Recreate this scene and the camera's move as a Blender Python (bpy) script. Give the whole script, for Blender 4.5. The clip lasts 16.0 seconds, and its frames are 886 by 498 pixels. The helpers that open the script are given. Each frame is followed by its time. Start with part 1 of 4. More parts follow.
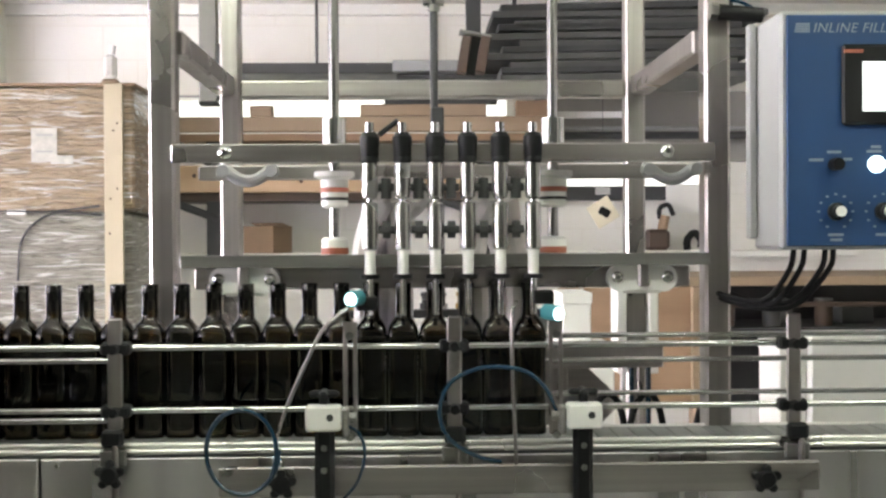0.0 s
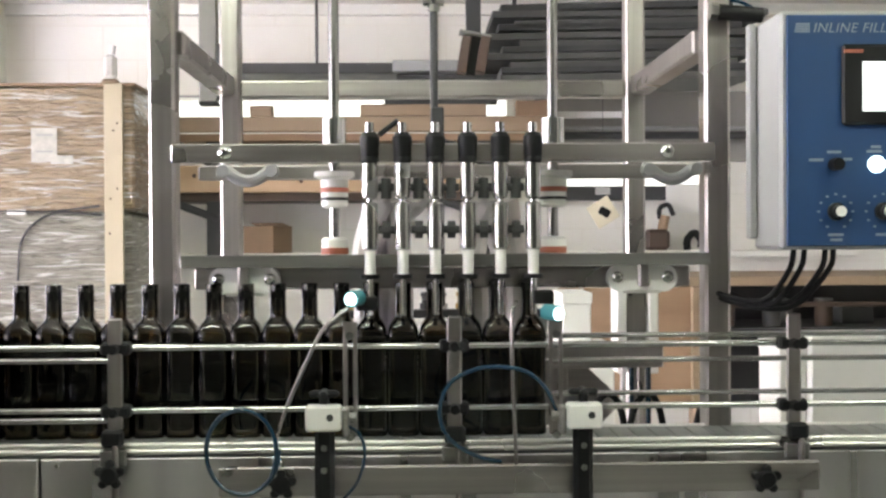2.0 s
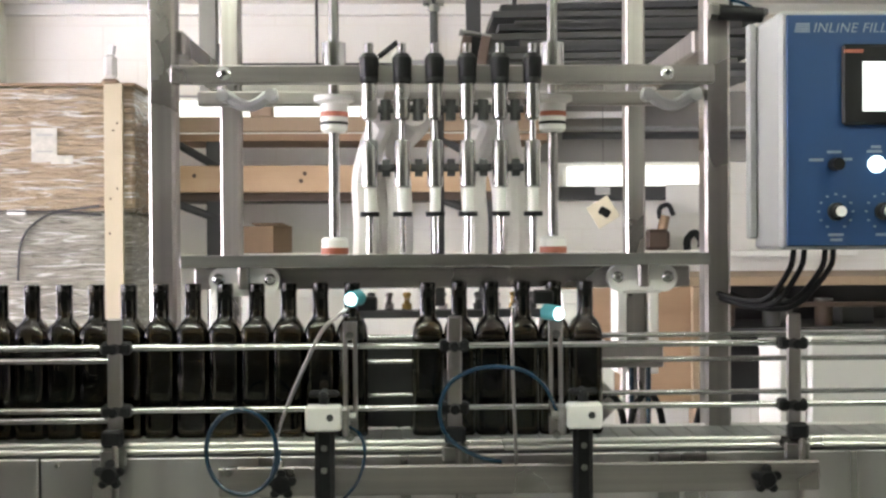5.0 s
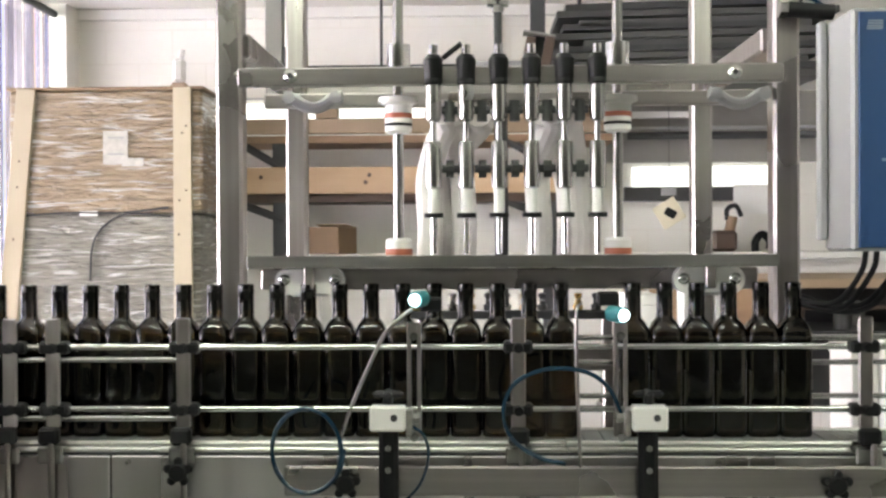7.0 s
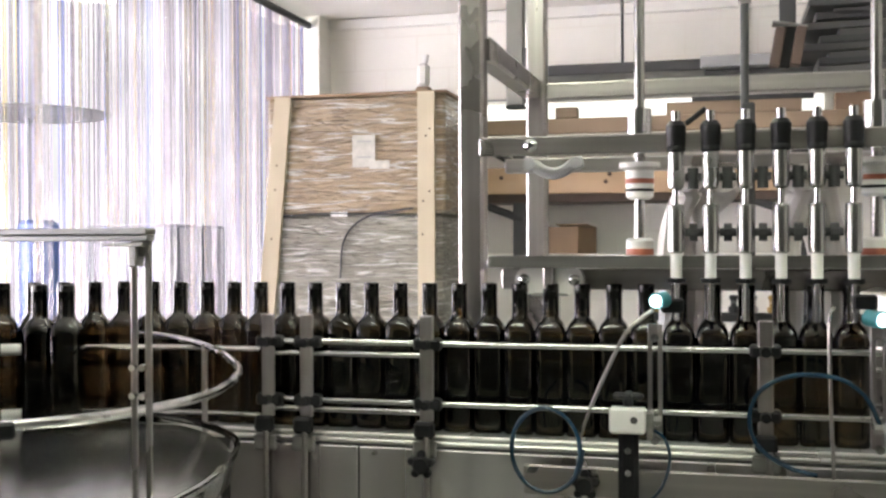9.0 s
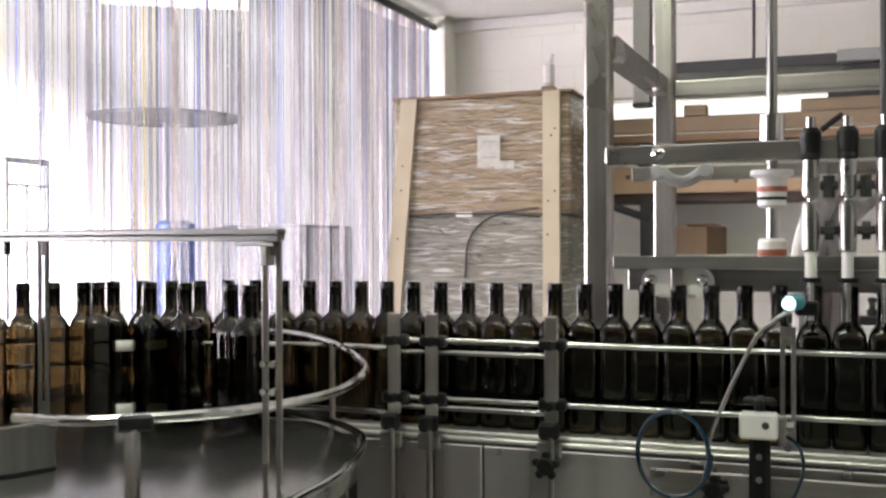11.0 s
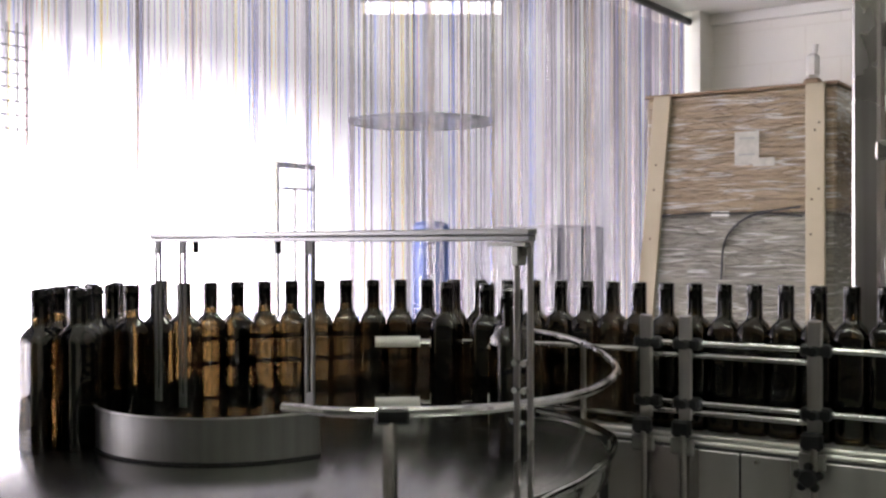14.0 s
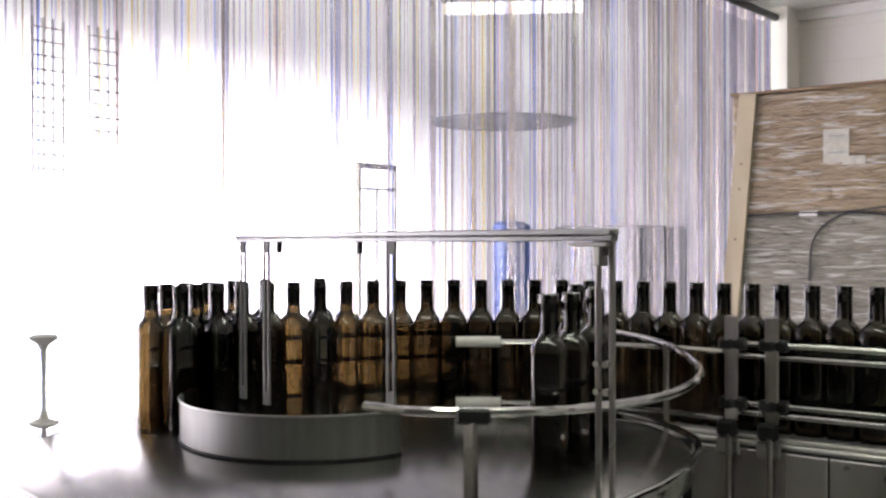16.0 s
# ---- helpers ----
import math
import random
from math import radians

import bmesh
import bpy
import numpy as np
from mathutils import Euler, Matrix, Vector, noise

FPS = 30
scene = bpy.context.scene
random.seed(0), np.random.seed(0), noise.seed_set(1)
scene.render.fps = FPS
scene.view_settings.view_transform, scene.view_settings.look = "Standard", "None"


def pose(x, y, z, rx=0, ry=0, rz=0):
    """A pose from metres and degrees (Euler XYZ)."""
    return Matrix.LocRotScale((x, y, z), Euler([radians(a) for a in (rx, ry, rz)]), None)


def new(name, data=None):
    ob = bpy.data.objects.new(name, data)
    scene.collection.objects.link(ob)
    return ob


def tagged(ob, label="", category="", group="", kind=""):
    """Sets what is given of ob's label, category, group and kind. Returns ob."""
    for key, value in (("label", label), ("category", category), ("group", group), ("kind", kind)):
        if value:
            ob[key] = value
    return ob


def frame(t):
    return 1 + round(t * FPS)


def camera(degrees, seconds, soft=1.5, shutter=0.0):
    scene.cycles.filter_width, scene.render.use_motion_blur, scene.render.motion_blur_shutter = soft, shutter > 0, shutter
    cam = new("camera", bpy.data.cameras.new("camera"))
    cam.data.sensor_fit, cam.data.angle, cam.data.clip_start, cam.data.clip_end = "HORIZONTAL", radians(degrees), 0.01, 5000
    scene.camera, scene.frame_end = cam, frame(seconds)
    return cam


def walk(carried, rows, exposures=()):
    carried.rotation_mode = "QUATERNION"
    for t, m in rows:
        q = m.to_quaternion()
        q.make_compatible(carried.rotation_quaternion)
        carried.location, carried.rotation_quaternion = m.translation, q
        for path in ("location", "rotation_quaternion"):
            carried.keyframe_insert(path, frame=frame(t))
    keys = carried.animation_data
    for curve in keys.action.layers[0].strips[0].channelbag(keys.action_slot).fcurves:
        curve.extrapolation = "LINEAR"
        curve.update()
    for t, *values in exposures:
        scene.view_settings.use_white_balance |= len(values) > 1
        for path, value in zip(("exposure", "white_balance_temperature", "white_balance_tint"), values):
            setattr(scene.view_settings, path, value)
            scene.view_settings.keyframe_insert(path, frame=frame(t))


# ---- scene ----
cam = camera(45.0, 16.0, soft=2.5)
EYE = (0.0, 0.0, 1.34)
PATH = [  # seconds, yaw, pitch, roll
    (0, -1.6, -0.5, 0.35), (2, -1.6, -0.5, 0.35), (4.2, -1.6, -0.5, 0.35), (6, -1.58, -0.5, 0.35),
    (6.3, -1.15, -0.472, 0.33), (6.5, -0.63, -0.454, 0.31), (7, 1.82, -0.425, 0.3), (7.5, 5.48, -0.401, 0.282),
    (8, 8.7, -0.385, 0.274), (8.5, 11.58, -0.387, 0.257), (9, 14.6, -0.38, 0.24), (9.2, 15.75, -0.375, 0.231),
    (10.2, 19.2, -0.369, 0.196), (11.3, 22.75, -0.353, 0.162), (11.5, 24.05, -0.358, 0.155), (12, 27.13, -0.35, 0.141),
    (12.5, 29.78, -0.32, 0.127), (13, 31.65, -0.317, 0.131), (13.5, 33.17, -0.313, 0.115), (14, 34.67, -0.308, 0.118),
    (14.5, 35.88, -0.312, 0.122), (15, 37.05, -0.306, 0.115), (15.5, 38.12, -0.29, 0.108), (16, 38.99, -0.293, 0.11)]
EXPOSURES = [  # seconds, stops, kelvin, tint
    (0.0, -0.14, 6640, 1), (6.0, -0.14, 6640, 1), (8.0, -0.16, 6680, 1), (9.0, -0.27, 6720, 2), (11.5, -0.75, 6720, 3),
    (12.5, -0.98, 6670, 4), (14.0, -1.06, 6640, 4), (16.0, -1.05, 6650, 4)]
walk(cam, [(t, pose(*EYE, 90 + p, r, y)) for t, y, p, r in PATH], EXPOSURES)

# ---- light ----
world = bpy.data.worlds.new("daylight")
scene.world = world
world.use_nodes = True
wn = world.node_tree
sky = wn.nodes.new("ShaderNodeTexSky")
sky.sky_type, sky.sun_disc, sky.sun_elevation, sky.sun_rotation = "NISHITA", False, radians(42), radians(-70)
wn.links.new(sky.outputs[0], wn.nodes["Background"].inputs[0])
wn.nodes["Background"].inputs[1].default_value = 0.1
CEIL = 2.72


# ---- materials ----
class Mat:
    """A node material with a principled shader and short helpers."""

    def __init__(self, name, base, rough=0.5, metal=0.0, **extra):
        self.mat = bpy.data.materials.new(name)
        self.mat.use_nodes = True
        self.nt = self.mat.node_tree
        self.bsdf = self.nt.nodes["Principled BSDF"]
        self.out = self.nt.nodes["Material Output"]
        self.set("Base Color", (*base, 1)), self.set("Roughness", rough), self.set("Metallic", metal)
        for key, value in extra.items():
            self.set(key.replace("_", " "), value)

    def set(self, key, value):
        self.bsdf.inputs[key].default_value = value

    def node(self, kind, **values):
        n = self.nt.nodes.new(kind)
        for key, value in values.items():
            n.inputs[key.replace("_", " ")].default_value = value
        return n

    def link(self, a, b):
        self.nt.links.new(a, b)

    def coords(self, scale=(1, 1, 1), space="Object"):
        tc, mp = self.node("ShaderNodeTexCoord"), self.node("ShaderNodeMapping", Scale=scale)
        self.link(tc.outputs[space], mp.inputs[0])
        return mp.outputs[0]

    def noise(self, scale, detail=4.0, stretch=(1, 1, 1), space="Object"):
        n = self.node("ShaderNodeTexNoise", Scale=scale, Detail=detail)
        self.link(self.coords(stretch, space), n.inputs["Vector"])
        return n.outputs["Fac"]

    def ramp(self, fac, stops):
        r = self.node("ShaderNodeValToRGB")
        while len(r.color_ramp.elements) < len(stops):
            r.color_ramp.elements.new(0.5)
        for e, (pos, col) in zip(r.color_ramp.elements, stops):
            e.position, e.color = pos, (*col, 1) if len(col) == 3 else col
        self.link(fac, r.inputs[0])
        return r.outputs[0]

    def spread(self, fac, lo, hi):
        m = self.node("ShaderNodeMapRange")
        m.inputs[1].default_value, m.inputs[2].default_value = 0.3, 0.7
        m.inputs[3].default_value, m.inputs[4].default_value = lo, hi
        self.link(fac, m.inputs[0])
        return m.outputs[0]

    def mix(self, fac, a, b, kind="MIX"):
        m = self.nt.nodes.new("ShaderNodeMix")
        m.data_type, m.blend_type = "RGBA", kind
        for sock, v in ((m.inputs[0], fac), (m.inputs[6], a), (m.inputs[7], b)):
            if hasattr(v, "links"):
                self.link(v, sock)
            else:
                sock.default_value = v
        return m.outputs[2]

    def colour(self, sock):
        self.link(sock, self.bsdf.inputs["Base Color"])

    def rough(self, sock):
        self.link(sock, self.bsdf.inputs["Roughness"])

    def bump(self, sock, strength=0.2, dist=0.002):
        b = self.node("ShaderNodeBump", Strength=strength, Distance=dist)
        self.link(sock, b.inputs["Height"])
        self.link(b.outputs[0], self.bsdf.inputs["Normal"])


def brushed(name, base, rough, stretch, wear=0.12):
    m = Mat(name, base, rough, 1.0)
    grain, cloud = m.noise(60, 3, stretch), m.noise(3.5, 5)
    m.rough(m.spread(cloud, rough - wear, rough + wear))
    tone = m.ramp(grain, [(0.25, tuple(c * 0.82 for c in base)), (0.75, tuple(min(1, c * 1.1) for c in base))])
    m.colour(m.mix(m.spread(cloud, 0.0, 0.35), tone, (base[0] * 0.75, base[1] * 0.74, base[2] * 0.72, 1)))
    m.bump(grain, 0.06, 0.0006)
    return m.mat


def plain(name, base, rough, vary=0.12, scale=9.0, metal=0.0, bump=0.08, shine=0.5):
    m = Mat(name, base, rough, metal, Specular_IOR_Level=shine)
    cloud, grain = m.noise(scale, 6), m.noise(scale * 14, 3)
    dark = tuple(c * (1 - vary) for c in base)
    m.colour(m.mix(m.spread(grain, 0.0, 0.3), m.ramp(cloud, [(0.3, dark), (0.7, base)]), (*dark, 1)))
    m.rough(m.spread(cloud, max(0.03, rough - 0.08), min(1, rough + 0.1)))
    m.bump(grain, bump, 0.001)
    return m.mat


def wood(name, light, dark, stretch):
    m = Mat(name, light, 0.65)
    grain, knots = m.noise(7, 6, stretch), m.noise(4, 2)
    tone = m.ramp(grain, [(0.25, dark), (0.5, light), (0.8, tuple(min(1, c * 1.12) for c in light))])
    m.colour(m.mix(m.spread(knots, 0.0, 0.35), tone, (*dark, 1)))
    m.bump(grain, 0.25, 0.002)
    return m.mat


def glowing(name, colour, strength):
    m = Mat(name, (0.8, 0.8, 0.8), 0.4)
    m.set("Emission Color", (*colour, 1)), m.set("Emission Strength", strength)
    return m.mat


STEEL_H = brushed("brushed_steel_lengthwise", (0.45, 0.425, 0.41), 0.33, (0.02, 1, 1))
STEEL_V = brushed("brushed_steel_upright", (0.40, 0.375, 0.362), 0.32, (1, 1, 0.02))
STEEL_DULL = brushed("dull_steel", (0.36, 0.355, 0.34), 0.40, (0.05, 1, 1))
DISC = brushed("worn_disc_steel", (0.43, 0.425, 0.42), 0.23, (0.3, 0.3, 1), 0.03)
DRUM = brushed("grey_sheet", (0.18, 0.18, 0.172), 0.52, (1, 1, 0.02))
DARK_WALL = plain("dark_unseen_wall", (0.21, 0.207, 0.20), 0.8, 0.15, 2.0)
CHROME = brushed("polished_steel", (0.66, 0.66, 0.65), 0.13, (1, 1, 0.02), 0.04)
SATIN = brushed("satin_steel", (0.46, 0.455, 0.44), 0.24, (1, 1, 0.02), 0.06)
ARM_ALU = brushed("weathered_aluminium", (0.30, 0.30, 0.30), 0.42, (0.02, 1, 1))


EDGE = brushed("bright_edge_steel", (0.80, 0.79, 0.77), 0.30, (0.02, 1, 1), 0.05)


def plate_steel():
    """Side-plate steel, brushed in bands of unequal polish, with upright reflections painted into the bands' colour."""
    m = Mat("reflection_banded_steel", (0.50, 0.49, 0.475), 0.3, 1.0)
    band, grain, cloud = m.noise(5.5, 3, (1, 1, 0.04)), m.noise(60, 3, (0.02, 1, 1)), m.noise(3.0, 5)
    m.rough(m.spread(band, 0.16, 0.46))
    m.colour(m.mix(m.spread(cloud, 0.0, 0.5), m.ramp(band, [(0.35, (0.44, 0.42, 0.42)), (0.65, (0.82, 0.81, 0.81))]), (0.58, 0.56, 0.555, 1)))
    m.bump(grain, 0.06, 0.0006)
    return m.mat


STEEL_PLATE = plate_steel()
BLACK = plain("black_plastic", (0.011, 0.011, 0.012), 0.42, 0.3, shine=0.25)
RUBBER = plain("black_rubber", (0.008, 0.008, 0.009), 0.6, 0.3, shine=0.2)
WHITE_PLASTIC = plain("white_plastic", (0.78, 0.77, 0.74), 0.4, 0.08)
NYLON = plain("white_nylon", (0.82, 0.81, 0.78), 0.35, 0.06)
BLUE = plain("blue_powder_coat", (0.012, 0.048, 0.14), 0.5, 0.10, 20)
GREY_PAINT = plain("light_grey_enamel", (0.33, 0.33, 0.33), 0.45, 0.08)
GREY_DARK = plain("dark_grey_steel", (0.06, 0.06, 0.062), 0.5, 0.2, shine=0.3)
BLUE_HOSE = plain("blue_air_hose", (0.008, 0.032, 0.062), 0.25, 0.15)
FROST = plain("milky_hose", (0.84, 0.80, 0.79), 0.3, 0.1)
RED = plain("red_label", (0.42, 0.13, 0.08), 0.5, 0.1)
CARD = plain("brown_cardboard", (0.28, 0.19, 0.12), 0.8, 0.15)
FILM_PAPER = plain("paper_under_film", (0.56, 0.54, 0.48), 0.35, 0.3, 30)
PAPER = plain("white_paper", (0.80, 0.79, 0.76), 0.7, 0.05)


def painted_block():
    m = Mat("white_painted_block", (0.82, 0.80, 0.73), 0.7)
    cloud, grain = m.noise(2.5, 6), m.noise(40, 4)
    brick = m.node("ShaderNodeTexBrick", Scale=1.0, Mortar_Size=0.006, Brick_Width=0.4, Row_Height=0.2)
    tc, sep, com = m.node("ShaderNodeTexCoord"), m.node("ShaderNodeSeparateXYZ"), m.node("ShaderNodeCombineXYZ")
    m.link(tc.outputs["Object"], sep.inputs[0])
    m.link(sep.outputs[0], com.inputs[0]), m.link(sep.outputs[2], com.inputs[1]), m.link(com.outputs[0], brick.inputs["Vector"])
    tone = m.ramp(cloud, [(0.3, (0.77, 0.755, 0.70)), (0.7, (0.84, 0.825, 0.77))])
    m.colour(m.mix(brick.outputs["Fac"], tone, (0.78, 0.76, 0.70, 1)))
    total = m.nt.nodes.new("ShaderNodeMath")
    total.operation = "SUBTRACT"
    m.link(m.spread(grain, 0, 0.25), total.inputs[0]), m.link(brick.outputs["Fac"], total.inputs[1])
    m.bump(total.outputs[0], 0.14, 0.003)
    return m.mat


WALL = painted_block()
CEILING = plain("ceiling_paint", (0.80, 0.79, 0.75), 0.8, 0.05, 2.0)
FLOOR = plain("grey_concrete", (0.40, 0.41, 0.38), 0.7, 0.2, 3.0)
PINE = wood("pine_board", (0.47, 0.41, 0.30), (0.35, 0.285, 0.19), (1, 1, 0.06))
PINE_WARM = wood("warm_pine", (0.50, 0.355, 0.225), (0.38, 0.25, 0.14), (0.06, 1, 1))
PINE_H = wood("pine_beam", (0.34, 0.25, 0.17), (0.23, 0.165, 0.105), (0.06, 1, 1))
PLY = wood("plywood", (0.33, 0.215, 0.135), (0.24, 0.15, 0.09), (0.2, 1, 1))
BROWN = plain("rusty_brown_paint", (0.085, 0.055, 0.04), 0.6, 0.25)
CYAN = plain("teal_sensor_glow", (0.06, 0.26, 0.30), 0.35, 0.1)
LED = glowing("lit_sensor_lens", (0.75, 0.95, 1.0), 6.0)
SCREEN = glowing("lit_screen", (0.92, 0.97, 1.0), 1.15)
PILOT = glowing("lit_pilot_lamp", (0.75, 0.95, 0.98), 4.0)
TUBE_LIGHT = glowing("fluorescent_tube", (0.965, 1.0, 0.87), 36.0)
WINDOW_LIGHT = glowing("window_daylight", (1.0, 0.98, 0.95), 1.6)
LETTER = plain("pale_print", (0.22, 0.25, 0.30), 0.5, 0.05)


def bottle_glass(name, tint):
    m = Mat(name, (0.1, 0.07, 0.03), 0.05)
    clear = m.node("ShaderNodeBsdfTransparent", Color=(*tint, 1))
    gloss = m.node("ShaderNodeBsdfGlossy", Color=(0.95, 0.95, 0.95, 1), Roughness=0.02)
    fres = m.node("ShaderNodeFresnel", IOR=1.55)
    mix = m.node("ShaderNodeMixShader")
    m.link(fres.outputs[0], mix.inputs[0])
    m.link(clear.outputs[0], mix.inputs[1]), m.link(gloss.outputs[0], mix.inputs[2])
    m.link(mix.outputs[0], m.out.inputs["Surface"])
    return m.mat


def strip_plastic():
    """Clear ribbed plastic: lets most light straight through and scatters the rest."""
    m = Mat("ribbed_clear_plastic", (0.9, 0.88, 0.92), 0.25)
    milk = m.node("ShaderNodeBsdfTranslucent", Color=(0.84, 0.80, 0.86, 1))
    white = m.node("ShaderNodeBsdfDiffuse", Color=(0.72, 0.65, 0.69, 1))
    gloss = m.node("ShaderNodeBsdfGlossy", Color=(1, 1, 1, 1), Roughness=0.2)
    clear = m.node("ShaderNodeBsdfTransparent")
    place = m.node("ShaderNodeNewGeometry")

    def lines(per_metre, detail):
        mp = m.node("ShaderNodeMapping", Scale=(0.0, per_metre, 0.12))
        n = m.node("ShaderNodeTexNoise", Scale=1.0, Detail=detail)
        m.link(place.outputs["Position"], mp.inputs[0]), m.link(mp.outputs[0], n.inputs["Vector"])
        return n.outputs["Fac"]

    ribs, wide, drift = lines(62, 3.0), lines(5, 2.0), lines(9, 2.0)
    sep = m.node("ShaderNodeSeparateXYZ")
    m.link(place.outputs["Position"], sep.inputs[0])
    turn, wave, both = (m.nt.nodes.new("ShaderNodeMath") for _ in range(3))
    turn.operation, wave.operation, both.operation = "MULTIPLY_ADD", "SINE", "MULTIPLY_ADD"
    m.link(sep.outputs[1], turn.inputs[0]), m.link(m.spread(drift, 0.0, 9.0), turn.inputs[2])
    turn.inputs[1].default_value = math.tau / 0.023
    m.link(turn.outputs[0], wave.inputs[0])
    m.link(wave.outputs[0], both.inputs[0]), m.link(ribs, both.inputs[2])
    both.inputs[1].default_value = 0.11
    # rib lines and colour fringes of refracted light are painted into the clear tint
    tint = m.ramp(both.outputs[0], [(0.30, (0.30, 0.285, 0.34)), (0.42, (0.70, 0.67, 0.73)), (0.54, (0.97, 0.94, 0.97)), (0.63, (0.80, 0.78, 0.83)), (0.74, (0.52, 0.49, 0.56))])
    fringe = m.ramp(lines(95, 1.0), [(0.29, (0.36, 0.48, 1.0)), (0.38, (0.95, 0.96, 1.0)), (0.61, (1.0, 0.98, 0.97)), (0.66, (1.0, 0.88, 0.36)), (0.73, (0.82, 0.66, 1.0))])
    tint = m.mix(1.0, tint, fringe, "MULTIPLY")
    m.link(tint, clear.inputs["Color"])
    a, b, c = (m.node("ShaderNodeMixShader") for _ in range(3))
    a.inputs[0].default_value = 0.5
    m.link(milk.outputs[0], a.inputs[1]), m.link(white.outputs[0], a.inputs[2])
    m.link(m.spread(wide, 0.05, 0.15), b.inputs[0])
    m.link(clear.outputs[0], b.inputs[1]), m.link(a.outputs[0], b.inputs[2])
    c.inputs[0].default_value = 0.05
    m.link(b.outputs[0], c.inputs[1]), m.link(gloss.outputs[0], c.inputs[2])
    m.link(c.outputs[0], m.out.inputs["Surface"])
    return m.mat


def stretch_wrap(name, light, dark, film):
    """Cardboard under wrinkled clear film, pulled tight sideways; glints and shaded folds are painted into the colour.
    """
    m = Mat(name, light, 0.5)
    cloud, stain = m.noise(2.2, 4), m.noise(9, 5, (0.5, 0.5, 1.4))
    fold, glint_crease = m.noise(16, 9, (0.42, 0.42, 2.0)), m.noise(17, 10, (0.22, 0.22, 2.4))
    for sock in (fold, glint_crease):
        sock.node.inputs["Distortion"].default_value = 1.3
    fold_shade = m.noise(34, 8, (0.16, 0.16, 1.8))
    fold_shade.node.inputs["Distortion"].default_value = 1.8
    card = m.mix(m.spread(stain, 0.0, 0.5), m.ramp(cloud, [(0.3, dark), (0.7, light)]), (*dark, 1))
    # dark strokes paint shade into the folds, pale ones below paint glints on the film
    card = m.mix(m.ramp(fold_shade, [(0.50, (0, 0, 0)), (0.62, (0.75, 0.75, 0.75))]), card, tuple(c * 0.55 for c in dark) + (1,))
    m.colour(m.mix(m.ramp(glint_crease, [(0.53, (0, 0, 0)), (0.68, (film, film, film))]), card, (0.66, 0.64, 0.60, 1)))
    m.set("Coat Weight", 1.0), m.set("Coat Roughness", 0.09)
    m.rough(m.spread(stain, 0.35, 0.6))
    b = m.node("ShaderNodeBump", Strength=1.0, Distance=0.04)
    m.link(fold, b.inputs["Height"])
    m.link(b.outputs[0], m.bsdf.inputs["Normal"]), m.link(b.outputs[0], m.bsdf.inputs["Coat Normal"])
    return m.mat


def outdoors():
    """Glowing backdrop for the yard beyond the curtain: daylight painted as emission, bright low down and towards the
    street, dimmer above and inwards.
    """
    m = Mat("glowing_yard_backdrop", (0.5, 0.5, 0.5), 0.9)
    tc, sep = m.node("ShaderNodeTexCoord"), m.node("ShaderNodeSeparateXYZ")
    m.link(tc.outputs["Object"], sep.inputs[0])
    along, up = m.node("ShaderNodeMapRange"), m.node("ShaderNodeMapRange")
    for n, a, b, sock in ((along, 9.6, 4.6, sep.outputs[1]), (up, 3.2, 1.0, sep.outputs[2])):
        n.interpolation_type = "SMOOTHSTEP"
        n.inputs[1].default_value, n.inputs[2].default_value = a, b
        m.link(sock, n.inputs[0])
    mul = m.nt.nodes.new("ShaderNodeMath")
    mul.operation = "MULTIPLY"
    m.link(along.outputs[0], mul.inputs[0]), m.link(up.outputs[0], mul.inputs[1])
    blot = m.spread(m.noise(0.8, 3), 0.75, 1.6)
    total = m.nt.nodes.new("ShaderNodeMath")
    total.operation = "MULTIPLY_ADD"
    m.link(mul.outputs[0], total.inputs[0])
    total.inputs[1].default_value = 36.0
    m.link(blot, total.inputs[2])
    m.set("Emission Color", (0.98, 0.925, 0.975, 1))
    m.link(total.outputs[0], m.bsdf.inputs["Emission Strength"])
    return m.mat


GLASS, THICK_GLASS = bottle_glass("dark_amber_glass", (0.142, 0.110, 0.064)), bottle_glass("thick_amber_glass", (0.048, 0.040, 0.029))
STRIP, YARD = strip_plastic(), outdoors()
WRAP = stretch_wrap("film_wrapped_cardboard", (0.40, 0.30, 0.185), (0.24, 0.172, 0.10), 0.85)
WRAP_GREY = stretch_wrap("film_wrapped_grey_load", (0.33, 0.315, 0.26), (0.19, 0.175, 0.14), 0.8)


# ---- mesh helpers ----
def box(sx, sy, sz, at=(0, 0, 0), bevel=0.0, turn=None, segs=1):
    bm = bmesh.new()
    bmesh.ops.create_cube(bm, size=1, matrix=Matrix.Diagonal((sx, sy, sz, 1)))
    if bevel:
        bmesh.ops.bevel(bm, geom=bm.edges[:], offset=bevel, segments=segs, affect="EDGES", profile=0.6)
    bmesh.ops.transform(bm, matrix=Matrix.Translation(at) @ (turn or Matrix()), verts=bm.verts)
    return bm


def span(x0, x1, y0, y1, z0, z1, bevel=0.0):
    return box(x1 - x0, y1 - y0, z1 - z0, ((x0 + x1) / 2, (y0 + y1) / 2, (z0 + z1) / 2), bevel)


def rod(a, b, r, segs=14, r2=None):
    a, b = Vector(a), Vector(b)
    bm = bmesh.new()
    m = Matrix.Translation((a + b) / 2) @ (b - a).to_track_quat("Z", "Y").to_matrix().to_4x4()
    bmesh.ops.create_cone(bm, cap_ends=True, segments=segs, radius1=r, radius2=r if r2 is None else r2, depth=(b - a).length, matrix=m)
    return bm


